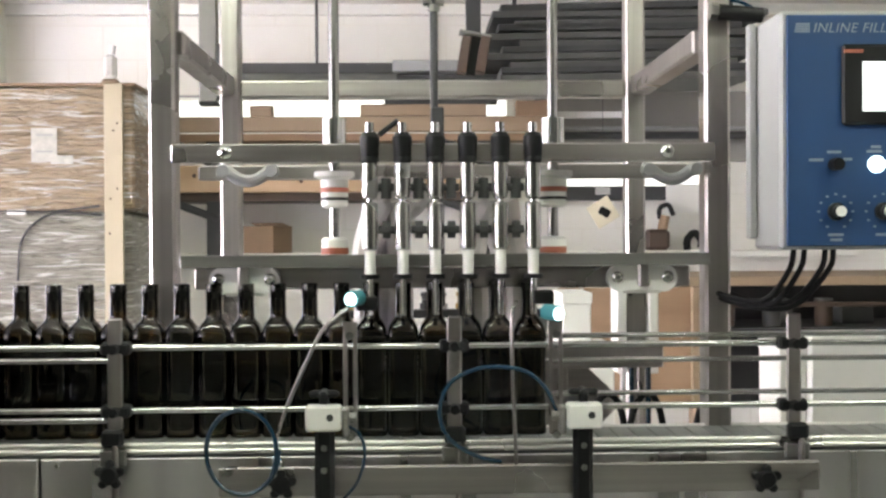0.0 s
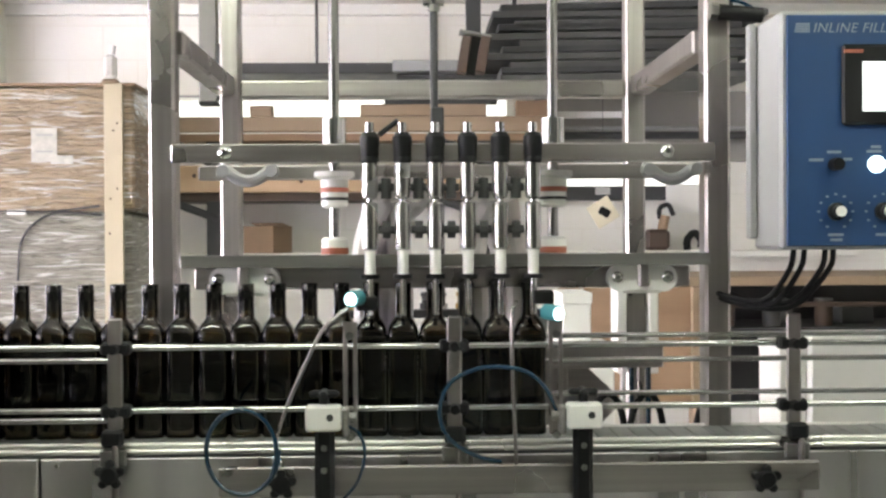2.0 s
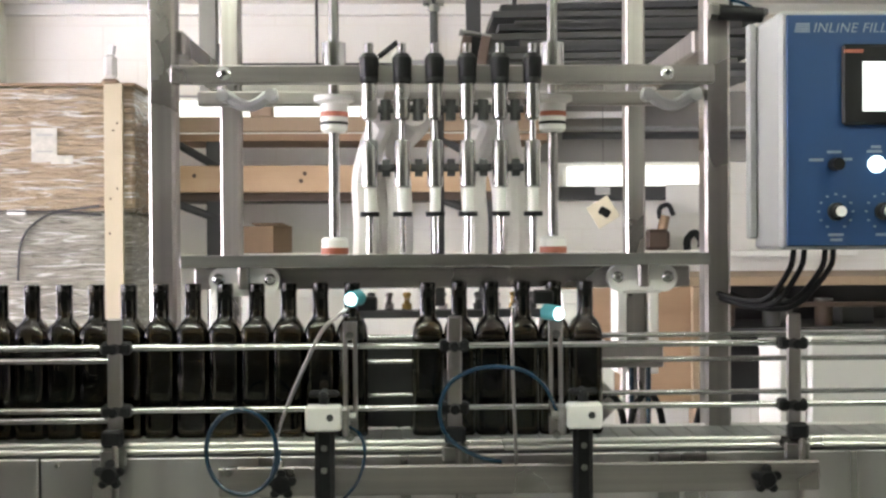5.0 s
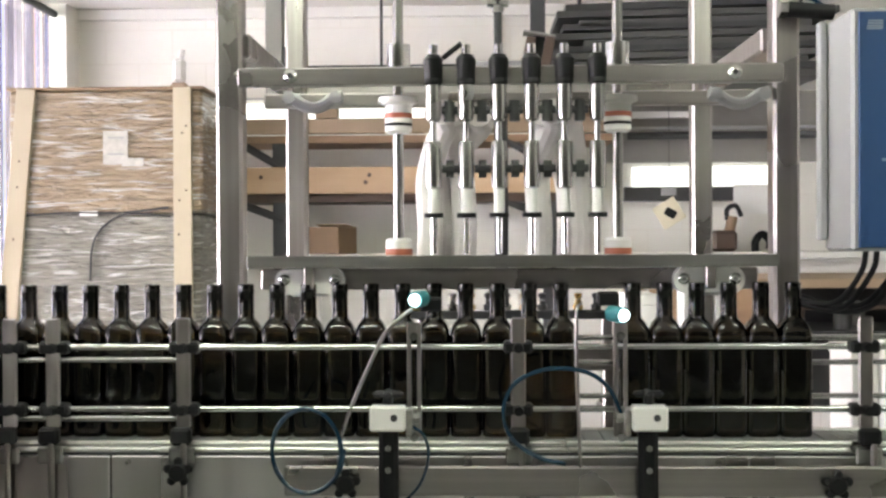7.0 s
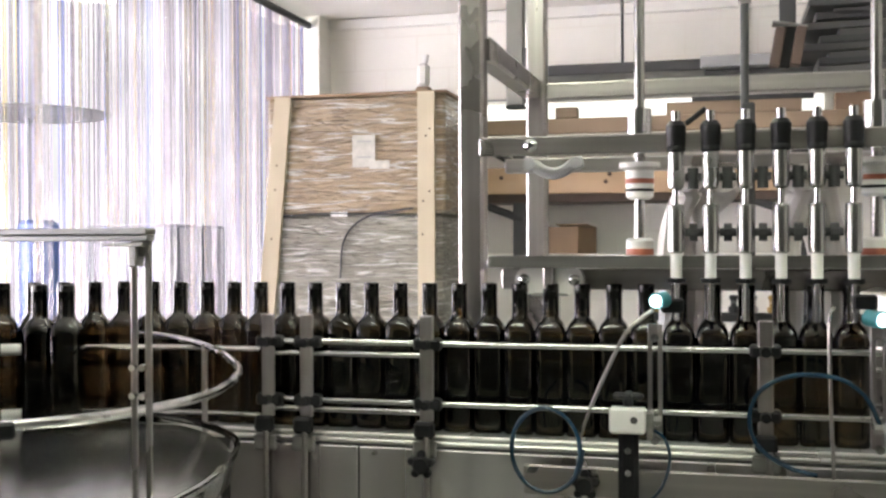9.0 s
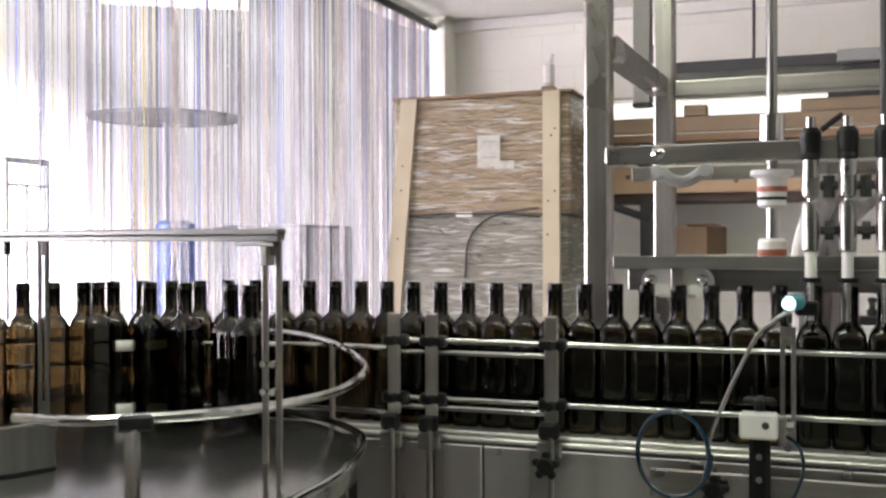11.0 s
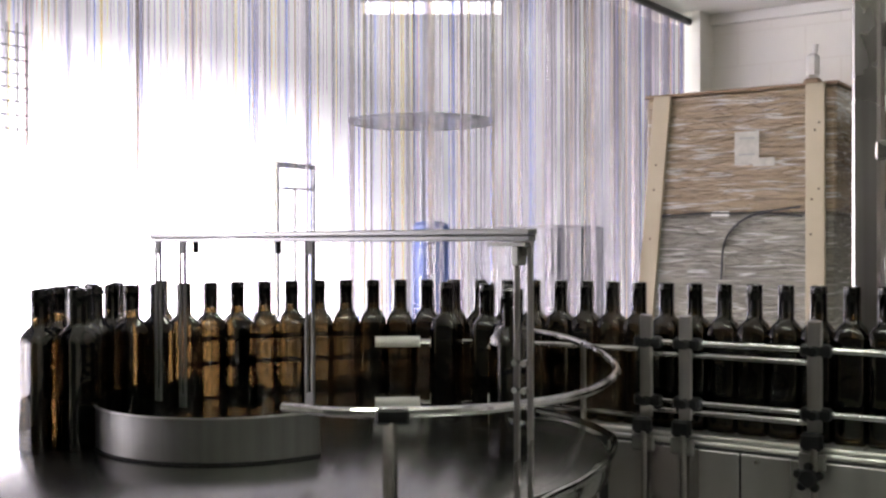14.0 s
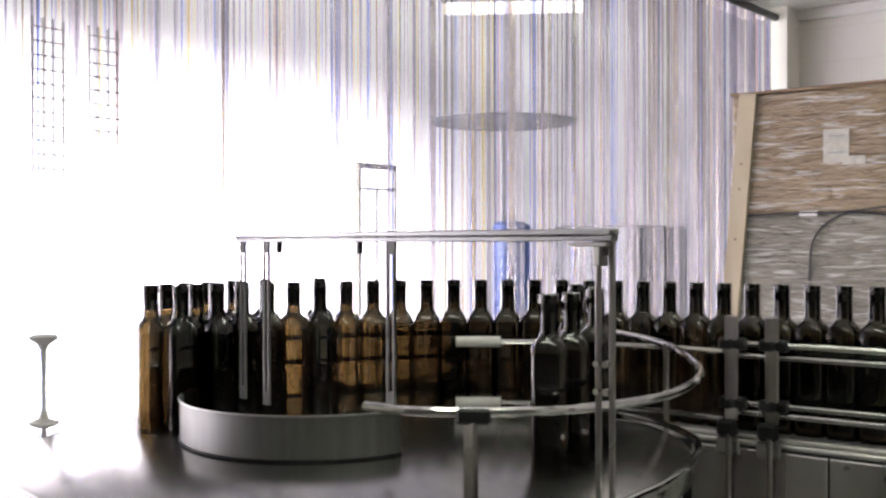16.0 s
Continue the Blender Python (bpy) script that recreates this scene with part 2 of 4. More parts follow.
def lathe(profile, at=(0, 0, 0), segs=20, turn=None):
    """A turned solid round z from (radius, height) pairs."""
    bm = bmesh.new()
    rings = [[bm.verts.new((r * math.cos(k * math.tau / segs), r * math.sin(k * math.tau / segs), z)) for k in range(segs)] for r, z in profile]
    for lo, hi in zip(rings, rings[1:]):
        for k in range(segs):
            bm.faces.new((lo[k], lo[(k + 1) % segs], hi[(k + 1) % segs], hi[k]))
    bm.faces.new(rings[0][::-1]), bm.faces.new(rings[-1])
    bmesh.ops.transform(bm, matrix=Matrix.Translation(at) @ (turn or Matrix()), verts=bm.verts)
    return bm


def smooth_line(points, steps=6):
    pts = [Vector(p) for p in points]
    ext, out = [2 * pts[0] - pts[1], *pts, 2 * pts[-1] - pts[-2]], []
    for i in range(1, len(ext) - 2):
        p0, p1, p2, p3 = ext[i - 1:i + 3]
        for s in range(steps):
            t = s / steps
            out.append(0.5 * (2 * p1 + (p2 - p0) * t + (2 * p0 - 5 * p1 + 4 * p2 - p3) * t * t + (3 * p1 - p0 - 3 * p2 + p3) * t ** 3))
    return out + [pts[-1]]


def tube(points, r, segs=8, steps=6):
    """A bent round bar or hose through the points."""
    line = smooth_line(points, steps)
    bm, rings, side = bmesh.new(), [], None
    for i, p in enumerate(line):
        d = (line[min(i + 1, len(line) - 1)] - line[max(i - 1, 0)]).normalized()
        side = (side - d * side.dot(d)).normalized() if side else d.orthogonal().normalized()
        up = d.cross(side)
        rings.append([bm.verts.new(p + r * (math.cos(k * math.tau / segs) * side + math.sin(k * math.tau / segs) * up)) for k in range(segs)])
    for lo, hi in zip(rings, rings[1:]):
        for k in range(segs):
            bm.faces.new((lo[k], lo[(k + 1) % segs], hi[(k + 1) % segs], hi[k]))
    bm.faces.new(rings[0][::-1]), bm.faces.new(rings[-1])
    return bm


def join(*bms):
    out = bms[0]
    for b in bms[1:]:
        me = bpy.data.meshes.new("joined")
        b.to_mesh(me), b.free()
        out.from_mesh(me)
        bpy.data.meshes.remove(me)
    return out


def mesh_of(name, bm, material, round_angle=29):
    bmesh.ops.recalc_face_normals(bm, faces=bm.faces)
    for f in bm.faces:
        f.smooth = True
    lim = radians(round_angle)
    for e in bm.edges:
        e.smooth = len(e.link_faces) == 2 and e.calc_face_angle(0) < lim
    me = bpy.data.meshes.new(name)
    bm.to_mesh(me), bm.free()
    me.materials.append(material)
    return me


def part(name, bm, material, parent, label=""):
    ob = new(name, mesh_of(name, bm, material))
    ob.parent = parent
    return tagged(ob, label)


def single(name, bm, material, label, category, group="", kind=""):
    return tagged(new(name, mesh_of(name, bm, material)), label, category, group, kind)


def thing(name, at, label, category, group=""):
    ob = new(name)
    ob.location = at
    ob.empty_display_size = 0.05
    return tagged(ob, label, category, group)


def structure(name, bm, material, label):
    return single(name, bm, material, label, name.split("_")[0], "", "structure")


# ---- the room ----
structure("floor", span(-9, 4.5, -3, 6.5, -0.1, 0), FLOOR, "grey concrete workshop floor")
structure("ceiling", span(-2.64, 4.5, -3, 6.5, CEIL, CEIL + 0.1), CEILING, "white painted flat ceiling")
structure("wall_back", span(-2.36, 4.5, 6.3, 6.5, 0, CEIL), WALL, "white painted block wall behind the racks")
structure("wall_east", span(4.5, 4.7, -3, 6.5, 0, CEIL), WALL, "white painted block wall")
# unseen wall, kept dark so that glass and steel reflect less
structure("wall_south", span(-2.6, 4.7, -3.2, -3, 0, CEIL), DARK_WALL, "unseen wall behind the camera, dull grey to dim reflections")
# unseen wall, its end placed to limit daylight and white reflections
structure("wall_west", span(-2.6, -2.36, -3, 0.05, 0, CEIL), WALL, "unseen white block wall holding back part of the doorway's daylight")
structure("door_jamb", span(-2.47, -2.36, 6.1, 6.5, 0, CEIL), WALL, "white painted post at the doorway's edge")
structure("wall_lintel", span(-2.62, -2.50, 0.05, 6.1, 2.675, CEIL - 0.001), WALL, "white painted wall over the wide doorway")
structure("backdrop", span(-7.1, -7.0, -6, 26, 0, 7), YARD, "glowing backdrop with the yard's daylight painted on, beyond the strip curtain")

# fluorescent fittings under the ceiling
for fx, fy, thick in ((-0.6, 0.9, 0.027), (1.6, 0.9, 0.027), (-0.9, 2.7, 0.025)):
    lampfit = thing("ceiling_light", (fx, fy, CEIL), "white fluorescent fitting with lit tubes under the ceiling", "ceiling light", "ceiling lights")
    part("housing", box(1.25, 0.16, 0.05, (0, 0, -0.025), 0.006), WHITE_PLASTIC, lampfit)
    for oy in (-0.045, 0.045):
        part("tube", rod((-0.6, oy, -0.052 - thick), (0.6, oy, -0.052 - thick), thick), TUBE_LIGHT, lampfit, "lit fluorescent tube")

# strip curtain in the wide doorway
curtain = thing("strip_curtain", (-2.45, 0, 0), "clear ribbed plastic strip curtain hanging across the bright doorway", "strip curtain")
part("rail", rod((0.02, 0.07, 2.66), (0.02, 6.1, 2.66), 0.022), GREY_DARK, curtain, "dark round curtain rail")


def strip_mesh(seed):
    rnd = random.Random(seed)
    bm, n, w = bmesh.new(), 24, 0.135
    cols = []
    for k in range(n + 1):
        y = (k / n - 0.5) * w
        d = 0.006 * math.sin(k * math.tau / 4) + 0.006 * rnd.random()
        cols.append([bm.verts.new((d, y, z)) for z in (0.04, 1.3, 2.66)])
    for a, b in zip(cols, cols[1:]):
        for i in range(2):
            bm.faces.new((a[i], b[i], b[i + 1], a[i + 1]))
    return mesh_of("strip", bm, STRIP, 80)


STRIPS = [strip_mesh(s) for s in range(4)]
for k in range(6, 56):
    ob = new("strip", STRIPS[k % 4])
    ob.parent = curtain
    ob.matrix_basis = pose(0.012 if k % 2 else -0.004, -0.55 + k * 0.119, 0, 0, 0, random.uniform(-5, 5))

# ---- bottles ----
CZ, ROW = 0.958, 2.11  # conveyor's top and the line of bottles


def bottle_meshes():
    TALL = 1.03
    # height, half width, squareness 0 round .. 1 square
    rings = [(0.0, 0.0280, 1), (0.003, 0.0302, 1), (0.007, 0.0309, 1), (0.188, 0.0309, 1), (0.196, 0.0303, 0.9), (0.203, 0.0288, 0.7),
             (0.209, 0.0266, 0.5), (0.2145, 0.0236, 0.3), (0.219, 0.0203, 0.1), (0.222, 0.0179, 0), (0.2255, 0.0164, 0), (0.231, 0.0159, 0), (0.238, 0.0159, 0)]
    bm, n, loops = bmesh.new(), 24, []
    for z, hw, sq in rings:
        loop = []
        for k in range(n):
            a = (k + 0.5) * math.tau / n
            c, s = math.cos(a), math.sin(a)
            e = 2 + 5 * sq
            r = hw / (abs(c) ** e + abs(s) ** e) ** (1 / e)
            loop.append(bm.verts.new((r * c, r * s, z)))
        loops.append(loop)
    for lo, hi in zip(loops, loops[1:]):
        for k in range(n):
            bm.faces.new((lo[k], lo[(k + 1) % n], hi[(k + 1) % n], hi[k]))
    bm.faces.new(loops[0][::-1])
    bmesh.ops.scale(bm, vec=(1, 1, TALL), verts=bm.verts)
    body = mesh_of("glass_body", bm, GLASS, 50)
    neck = mesh_of("neck", lathe([(r, z * TALL) for r, z in [(0.0159, 0.2385), (0.0157, 0.250), (0.0156, 0.272), (0.0164, 0.274), (0.0165, 0.278), (0.0157, 0.280), (0.0159, 0.2885), (0.0125, 0.290), (0.0100, 0.2885), (0.0098, 0.272), (0.0102, 0.2385)]], segs=20), THICK_GLASS, 40)
    return body, neck


BODY, NECK = bottle_meshes()


def bottle(group):
    b = tagged(new("bottle"), "square dark amber glass oil bottle without a cap", "bottle", group)
    b.empty_display_size = 0.03
    for me in (BODY, NECK):
        ob = new(me.name, me)
        ob.parent = b
    return b


PITCH = 0.0623
TABLE = Vector((-1.43, 1.50))  # the turntable's centre
LANE, BEND = 0.72, Vector((-1.05, 1.39))  # the lane bends round this point onto the table


def on_path(s):
    """Pose of a bottle s metres along the line: straight on the belt, then round the table's rim."""
    if s >= BEND.x:
        return pose(s, ROW, CZ)
    a = (BEND.x - s) / LANE
    return pose(BEND.x - LANE * math.sin(a), BEND.y + LANE * math.cos(a), CZ, 0, 0, math.degrees(a))


SPEED, LEAVE, START, STOP = 0.1385, 4.2, 4.77, 7.47
SHIFT = SPEED * (STOP - START)
queue, filled, inner = [], [], []
for k in range(23 + 16):
    s = -1.1385 + PITCH * (22 - k)
    queue.append((bottle("bottles queued for the filler"), s))
OIL = plain("dark_oil", (0.012, 0.010, 0.003), 0.3, 0.1)
oil_mesh = mesh_of("oil", box(0.0600, 0.0600, 0.186, (0, 0, 0.098), 0.009, None, 2), OIL)
for k in range(6):
    b = bottle("filled bottles leaving the filler")
    new("oil", oil_mesh).parent = b
    filled.append((b, -0.083 + PITCH * k))
TURN = 10.5  # degrees a second, clockwise from above
INNER_AT_16 = [(p, 0.0) for p in (73, 90, 102, 120, 129, -17, -32, -42, -51, -60, -69, -78)] + [(p, -0.066) for p in (-44, -55, -66, -77)]
for phi, out in INNER_AT_16:
    inner.append((bottle("bottles circling on the turntable"), phi, out))


# ---- turntable ----
def turntable():
    t = thing("turntable", (TABLE.x, TABLE.y, 0), "round stainless steel bottle turntable with a steel skirt", "turntable")
    part("skirt", lathe([(0.60, 0.30), (0.615, 0.31), (0.615, 0.917), (0.60, 0.93)], segs=72), STEEL_V, t)
    part("pedestal", lathe([(0.35, 0.0), (0.35, 0.02), (0.12, 0.04), (0.12, 0.30), (0.59, 0.305)], segs=48), GREY_DARK, t)
    part("rim", lathe([(0.61, 0.918), (0.635, 0.920), (0.638, 0.943), (0.635, 0.951), (0.632, 0.953)], segs=96), CHROME, t, "bright rounded steel rim")
    return t


turntable()
disc = single("turntable_disc", lathe([(0.05, 0.0), (0.625, 0.0), (0.63, 0.002), (0.63, 0.006), (0.625, 0.008), (0.05, 0.008)], segs=96), DISC, "turning stainless steel disc of the bottle turntable", "turntable disc")

# curved sheet guide standing on the disc
GUIDE_C = Vector((-1.525, 1.485))


def sheet_guide():
    bm, n = bmesh.new(), 60
    cols = []
    for k in range(n + 1):
        turn = 8 + 205 * k / n
        a, wide = radians(-turn), 0.256 + 0.09 * max(0, (turn - 110) / 103) ** 1.6
        for_r = []
        for r in (wide, wide - 0.003):
            x, y = GUIDE_C.x + r * math.cos(a), GUIDE_C.y + r * math.sin(a)
            for_r.append([bm.verts.new((x, y, z)) for z in (CZ + 0.002, CZ + 0.081)])
        cols.append(for_r)
    for (o0, i0), (o1, i1) in zip(cols, cols[1:]):
        bm.faces.new((o0[0], o1[0], o1[1], o0[1])), bm.faces.new((i0[0], i0[1], i1[1], i1[0]))
        bm.faces.new((o0[1], o1[1], i1[1], i0[1])), bm.faces.new((o0[0], i0[0], i1[0], o1[0]))
    for o, i in (cols[0], cols[-1]):
        bm.faces.new((o[0], o[1], i[1], i[0]))
    return bm


g = thing("curved_guide", (0, 0, 0), "curved grey sheet-metal bottle guide over the turntable disc", "bottle guide")
part("sheet", sheet_guide(), DRUM, g)
hem = []
for k in range(35):
    turn = 8 + 6 * k
    wide = 0.2575 + 0.09 * max(0, (turn - 110) / 103) ** 1.6
    hem.append((GUIDE_C.x + wide * math.cos(radians(-turn)), GUIDE_C.y + wide * math.sin(radians(-turn)), CZ + 0.0815))
part("hem", tube(hem, 0.002, 6, 2), STEEL_DULL, g, "rolled bright upper edge")
# black strip added to draw the dark gap between sheet and disc
part("bottom_gap_strip", tube([(x, y, CZ + 0.003) for x, y, z in hem], 0.0025, 6, 2), RUBBER, g, "black strip standing in for the dark gap under the sheet")


# overhead guide frame
def slotted_bar(x, y, z0, z1, w, turn):
    """A flat bar with a long slot, made of two cheeks and bridges."""
    m = Matrix.Rotation(turn, 4, "Z")
    bms = []
    for s in (-1, 1):
        bms.append(box(w * 0.3, 0.006, z1 - z0, m @ Vector((s * w * 0.35, 0, 0)) + Vector((x, y, (z0 + z1) / 2)), 0.0012, m))
    for z in (z0 + 0.012, z1 - 0.012):
        bms.append(box(w * 0.44, 0.0055, 0.024, (x, y, z), 0.001, m))
    return join(*bms)


frame_arm = thing("overhead_guide_frame", (0, 0, 0), "aluminium bar on a slotted post carrying guides over the turntable", "guide frame")
A0, A1 = Vector((-0.772, 1.345, 1.352)), Vector((-1.675, 1.416, 1.352))
arm_turn = math.atan2(A1.y - A0.y, A1.x - A0.x)
am = Matrix.Rotation(arm_turn, 4, "Z")
part("arm", join(box((A1 - A0).length, 0.025, 0.010, (A0 + A1) / 2 + Vector((0, 0, 0.0045)), 0.002, am), box((A1 - A0).length, 0.019, 0.0085, (A0 + A1) / 2 - Vector((0, 0, 0.005)), 0.0015, am)), ARM_ALU, frame_arm)
part("post", slotted_bar(-0.792, 1.352, 0.55, 1.345, 0.030, arm_turn + math.pi / 2 * 0.15), STEEL_V, frame_arm)
part("corner_bracket", join(box(0.07, 0.024, 0.006, (-0.815, 1.352, 1.338), 0.001, am), box(0.014, 0.022, 0.03, (-0.800, 1.352, 1.322), 0.002, am)), STEEL_DULL, frame_arm)
for z in (1.165, 1.125):
    part("bolt", join(rod((-0.802, 1.350, z), (-0.802, 1.341, z), 0.005, 8), rod((-0.787, 1.350, z), (-0.787, 1.341, z), 0.005, 8)), CHROME, frame_arm)
for f, z0, w in ((0.985, 1.03, 0.017), (0.900, 1.025, 0.018), (0.512, 1.06, 0.020)):
    p = A0.lerp(A1, f)
    part("hanger", slotted_bar(p.x, p.y, z0, 1.345, w, arm_turn + 0.1), DRUM, frame_arm, "slotted steel hanger")
for f in (0.855, 0.60):
    p = A0.lerp(A1, f)
    part("thumb_nut", rod((p.x, p.y, 1.322), (p.x, p.y, 1.345), 0.006, 8), BLACK, frame_arm)

# bent guide rail round the near side of the table
RING = [(-1.147, 1.222, 1.09), (-1.036, 1.238, 1.09), (-0.902, 1.335, 1.092), (-0.84, 1.416, 1.095), (-0.797, 1.516, 1.10), (-0.803, 1.636, 1.105),
        (-0.857, 1.80, 1.112), (-0.966, 1.945, 1.127), (-1.08, 2.02, 1.142), (-1.20, 2.045, 1.152)]
rg = thing("bent_guide_rail", (0, 0, 0), "bent polished steel rod guarding the turntable's edge", "guide rail")
part("rod", tube([(x, y, z - 0.004) for x, y, z in RING], 0.0075, 10), CHROME, rg)
LOWER = [(-0.72, 1.19, 0.976), (-0.745, 1.332, 0.976), (-0.756, 1.467, 0.976), (-0.795, 1.634, 0.976), (-0.849, 1.775, 0.976), (-0.91, 1.864, 0.976), (-1.022, 1.962, 0.976), (-1.159, 2.03, 0.976), (-1.25, 2.045, 0.976)]
part("rod", tube(LOWER, 0.0070, 10), CHROME, rg)
part("clamp", box(0.052, 0.03, 0.024, (-0.974, 1.275, 1.081), 0.004, Matrix.Rotation(radians(35), 4, "Z")), BLACK, rg, "black plastic rail clamp")
part("post", span(-0.985, -0.963, 1.262, 1.274, 0.6, 1.074, 0.002), STEEL_V, rg)
part("stay", rod((-1.02, 1.985, CZ - 0.02), (-1.02, 1.985, 1.135), 0.006), STEEL_V, rg)


# dark fence behind the bottles on the table
fence = thing("rear_fence", (BEND.x, BEND.y, 0), "dark rails and posts fencing the bottle lane on the turntable", "fence")
for z in (1.130, 1.075, 0.998):
    part("rail", tube([(0.77 * math.cos(radians(a)), 0.77 * math.sin(radians(a)), z) for a in range(92, 166, 6)], 0.0055, 8, 2), GREY_DARK, fence)
for a in (101, 131, 154):
    ca, sa = math.cos(radians(a)), math.sin(radians(a))
    part("post", box(0.012, 0.03, 0.20, (0.785 * ca, 0.785 * sa, 1.068), 0.002, Matrix.Rotation(radians(a), 4, "Z")), GREY_DARK, fence)
    part("clamp", box(0.03, 0.06, 0.03, (0.782 * ca, 0.782 * sa, 1.076), 0.005, Matrix.Rotation(radians(a), 4, "Z")), BLACK, fence)
    part("clamp", box(0.03, 0.10, 0.05, (0.783 * ca, 0.783 * sa, 0.995), 0.005, Matrix.Rotation(radians(a), 4, "Z")), BLACK, fence)
# the post's white colour paints in the glare on it
pole = thing("table_post", (-2.07, 1.22, 0.0), "small post with a round head beside the turntable, coloured white for glare", "post")
part("stem", lathe([(0.03, 0.0), (0.012, 0.01), (0.0065, 0.9), (0.005, 1.06), (0.008, 1.13)], segs=16), WHITE_PLASTIC, pole)
part("head", lathe([(0.006, 1.115), (0.014, 1.130), (0.028, 1.139), (0.032, 1.146), (0.024, 1.150)], segs=20), WHITE_PLASTIC, pole)
part("foot", lathe([(0.014, 0.953), (0.031, 0.960), (0.032, 0.966), (0.012, 0.974), (0.008, 0.99)], segs=20), WHITE_PLASTIC, pole)


# ---- conveyor ----
def conveyor():
    c = thing("conveyor", (0, 0, 0), "stainless steel belt conveyor with a brushed side plate", "conveyor")
    X0, X1 = -1.32, 2.2
    slat = mesh_of("slat", box(0.0365, 0.108, 0.010, (0, 0, 0), 0.0015), plain("belt_plastic", (0.22, 0.22, 0.215), 0.35, 0.25))
    for k in range(int((X1 - X0) / 0.0381)):
        ob = new("slat", slat)
        ob.parent, ob.location = c, (X0 + 0.019 + 0.0381 * k, 2.11, CZ - 0.0055)
    for y0, y1, z in ((2.026, 2.050, CZ + 0.001), (2.170, 2.192, CZ + 0.001)):
        part("edge_strip", rod((X0, (y0 + y1) / 2, z - 0.0055), (X1, (y0 + y1) / 2, z - 0.0055), 0.0058, 16), EDGE, c, "bright rounded edge of the conveyor")
        part("edge_strip", rod((X0, (y0 + y1) / 2 - 0.003, z - 0.0175), (X1, (y0 + y1) / 2 - 0.003, z - 0.0175), 0.0066, 16), EDGE, c, "bright rounded edge of the conveyor")
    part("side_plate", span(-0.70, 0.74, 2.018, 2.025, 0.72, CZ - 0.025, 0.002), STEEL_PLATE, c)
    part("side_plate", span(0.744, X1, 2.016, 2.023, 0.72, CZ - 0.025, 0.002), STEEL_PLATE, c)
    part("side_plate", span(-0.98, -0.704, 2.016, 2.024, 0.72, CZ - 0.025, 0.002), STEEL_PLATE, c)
    part("rear_plate", span(-0.98, X1, 2.195, 2.201, 0.72, CZ - 0.002, 0.002), STEEL_H, c)
    part("rear_guard", span(-1.0, 0.055, 2.1935, 2.1945, CZ - 0.001, 1.135), GREY_DARK, c, "dark rear guard plate behind the bottles")
    part("bed", span(X0, X1, 2.03, 2.19, 0.76, CZ - 0.02), GREY_DARK, c)
    for x in (-0.9, -0.2, 0.9, 2.0):
        for y in (2.035, 2.175):
            part("leg", span(x - 0.02, x + 0.02, y - 0.012, y + 0.012, 0, 0.765, 0.003), STEEL_V, c)
    for x in (-0.667, -0.02, 0.45):
        part("screw", rod((x, 2.02, 0.922), (x, 2.008, 0.922), 0.006, 10, 0.004), CHROME, c)
    return c


conveyor()


def rail(name, x0, x1, y, z, r=0.0062, label="polished round steel guide rail along the bottles"):
    return single(name, rod((x0, y, z), (x1, y, z), r), CHROME, label, "guide rail", "guide rails")


for y, z in ((2.045, 1.1375), (2.045, 1.019)):
    rail("guide_rail", -0.91, 2.1, y, z)
for z in (1.1145, 1.0015):
    rail("guide_rail", -0.895, -0.575, 2.040, z)
for z in (1.118, 0.981):
    def lane(a, z=z):
        return (BEND.x + 0.678 * math.cos(radians(a)), BEND.y + 0.678 * math.sin(radians(a)), z)

    single("guide_rail", tube([lane(a) for a in range(128, 90, -6)] + [(-1.0, 2.066, z), (-0.93, 2.062, z)], 0.0058, 10, 3), CHROME, "polished steel rail ending in a white sleeve", "guide rail", "guide rails")
    single("rail_sleeve", tube([lane(a) for a in (131.5, 128.5, 125.5, 123)], 0.012, 12, 3), NYLON, "white nylon sleeve on a rail's end", "sleeve", "rail sleeves")
for y, z in ((2.172, 1.143), (2.172, 1.093), (2.172, 1.025)):
    rail("guide_rail", -0.9, 2.1, y, z, 0.0055, "steel guide rail behind the bottles")


def rail_bracket(x, knob):
    b = thing("rail_bracket", (x, 0, 0), "steel bracket with black clamps holding two guide rails", "rail bracket", "rail brackets")
    part("plate", span(-0.014, 0.014, 2.026, 2.034, 0.985, 1.195, 0.003), STEEL_V, b)
    for z in (1.1375, 1.019):
        part("clamp", box(0.056, 0.03, 0.024, (0, 2.040, z), 0.005), BLACK, b, "black plastic rail clamp")
        part("clamp_knob", rod((0.0, 2.03, z), (0.0, 2.008, z), 0.011, 12, 0.009), BLACK, b)
    part("holder", box(0.040, 0.022, 0.034, (0, 2.010, 0.972), 0.006), BLACK, b)
    part("foot", box(0.050, 0.008, 0.034, (0.0, 2.013, 0.935), 0.004), STEEL_DULL, b)
    part("stem", rod((0.006, 2.004, 0.80), (0.006, 2.004, 0.96), 0.006), STEEL_V, b)
    if knob:
        part("star_knob", star_knob((0, 1.995, 0.909), 0.028), BLACK, b, "black five-lobed star knob")
    return b


def star_knob(at, r):
    bm = lathe([(r * 0.35, 0.0), (r * 0.62, 0.002), (r * 0.66, 0.012), (r * 0.5, 0.018)], segs=15)
    for k in range(5):
        a = k * math.tau / 5 + 0.3
        bm = join(bm, lathe([(r * 0.2, 0.001), (r * 0.3, 0.003), (r * 0.3, 0.011), (r * 0.2, 0.014)], (r * 0.72 * math.cos(a), r * 0.72 * math.sin(a), 0), 10))
    bmesh.ops.transform(bm, matrix=Matrix.Translation(at) @ Matrix.Rotation(radians(90), 4, "X"), verts=bm.verts)
    return bm


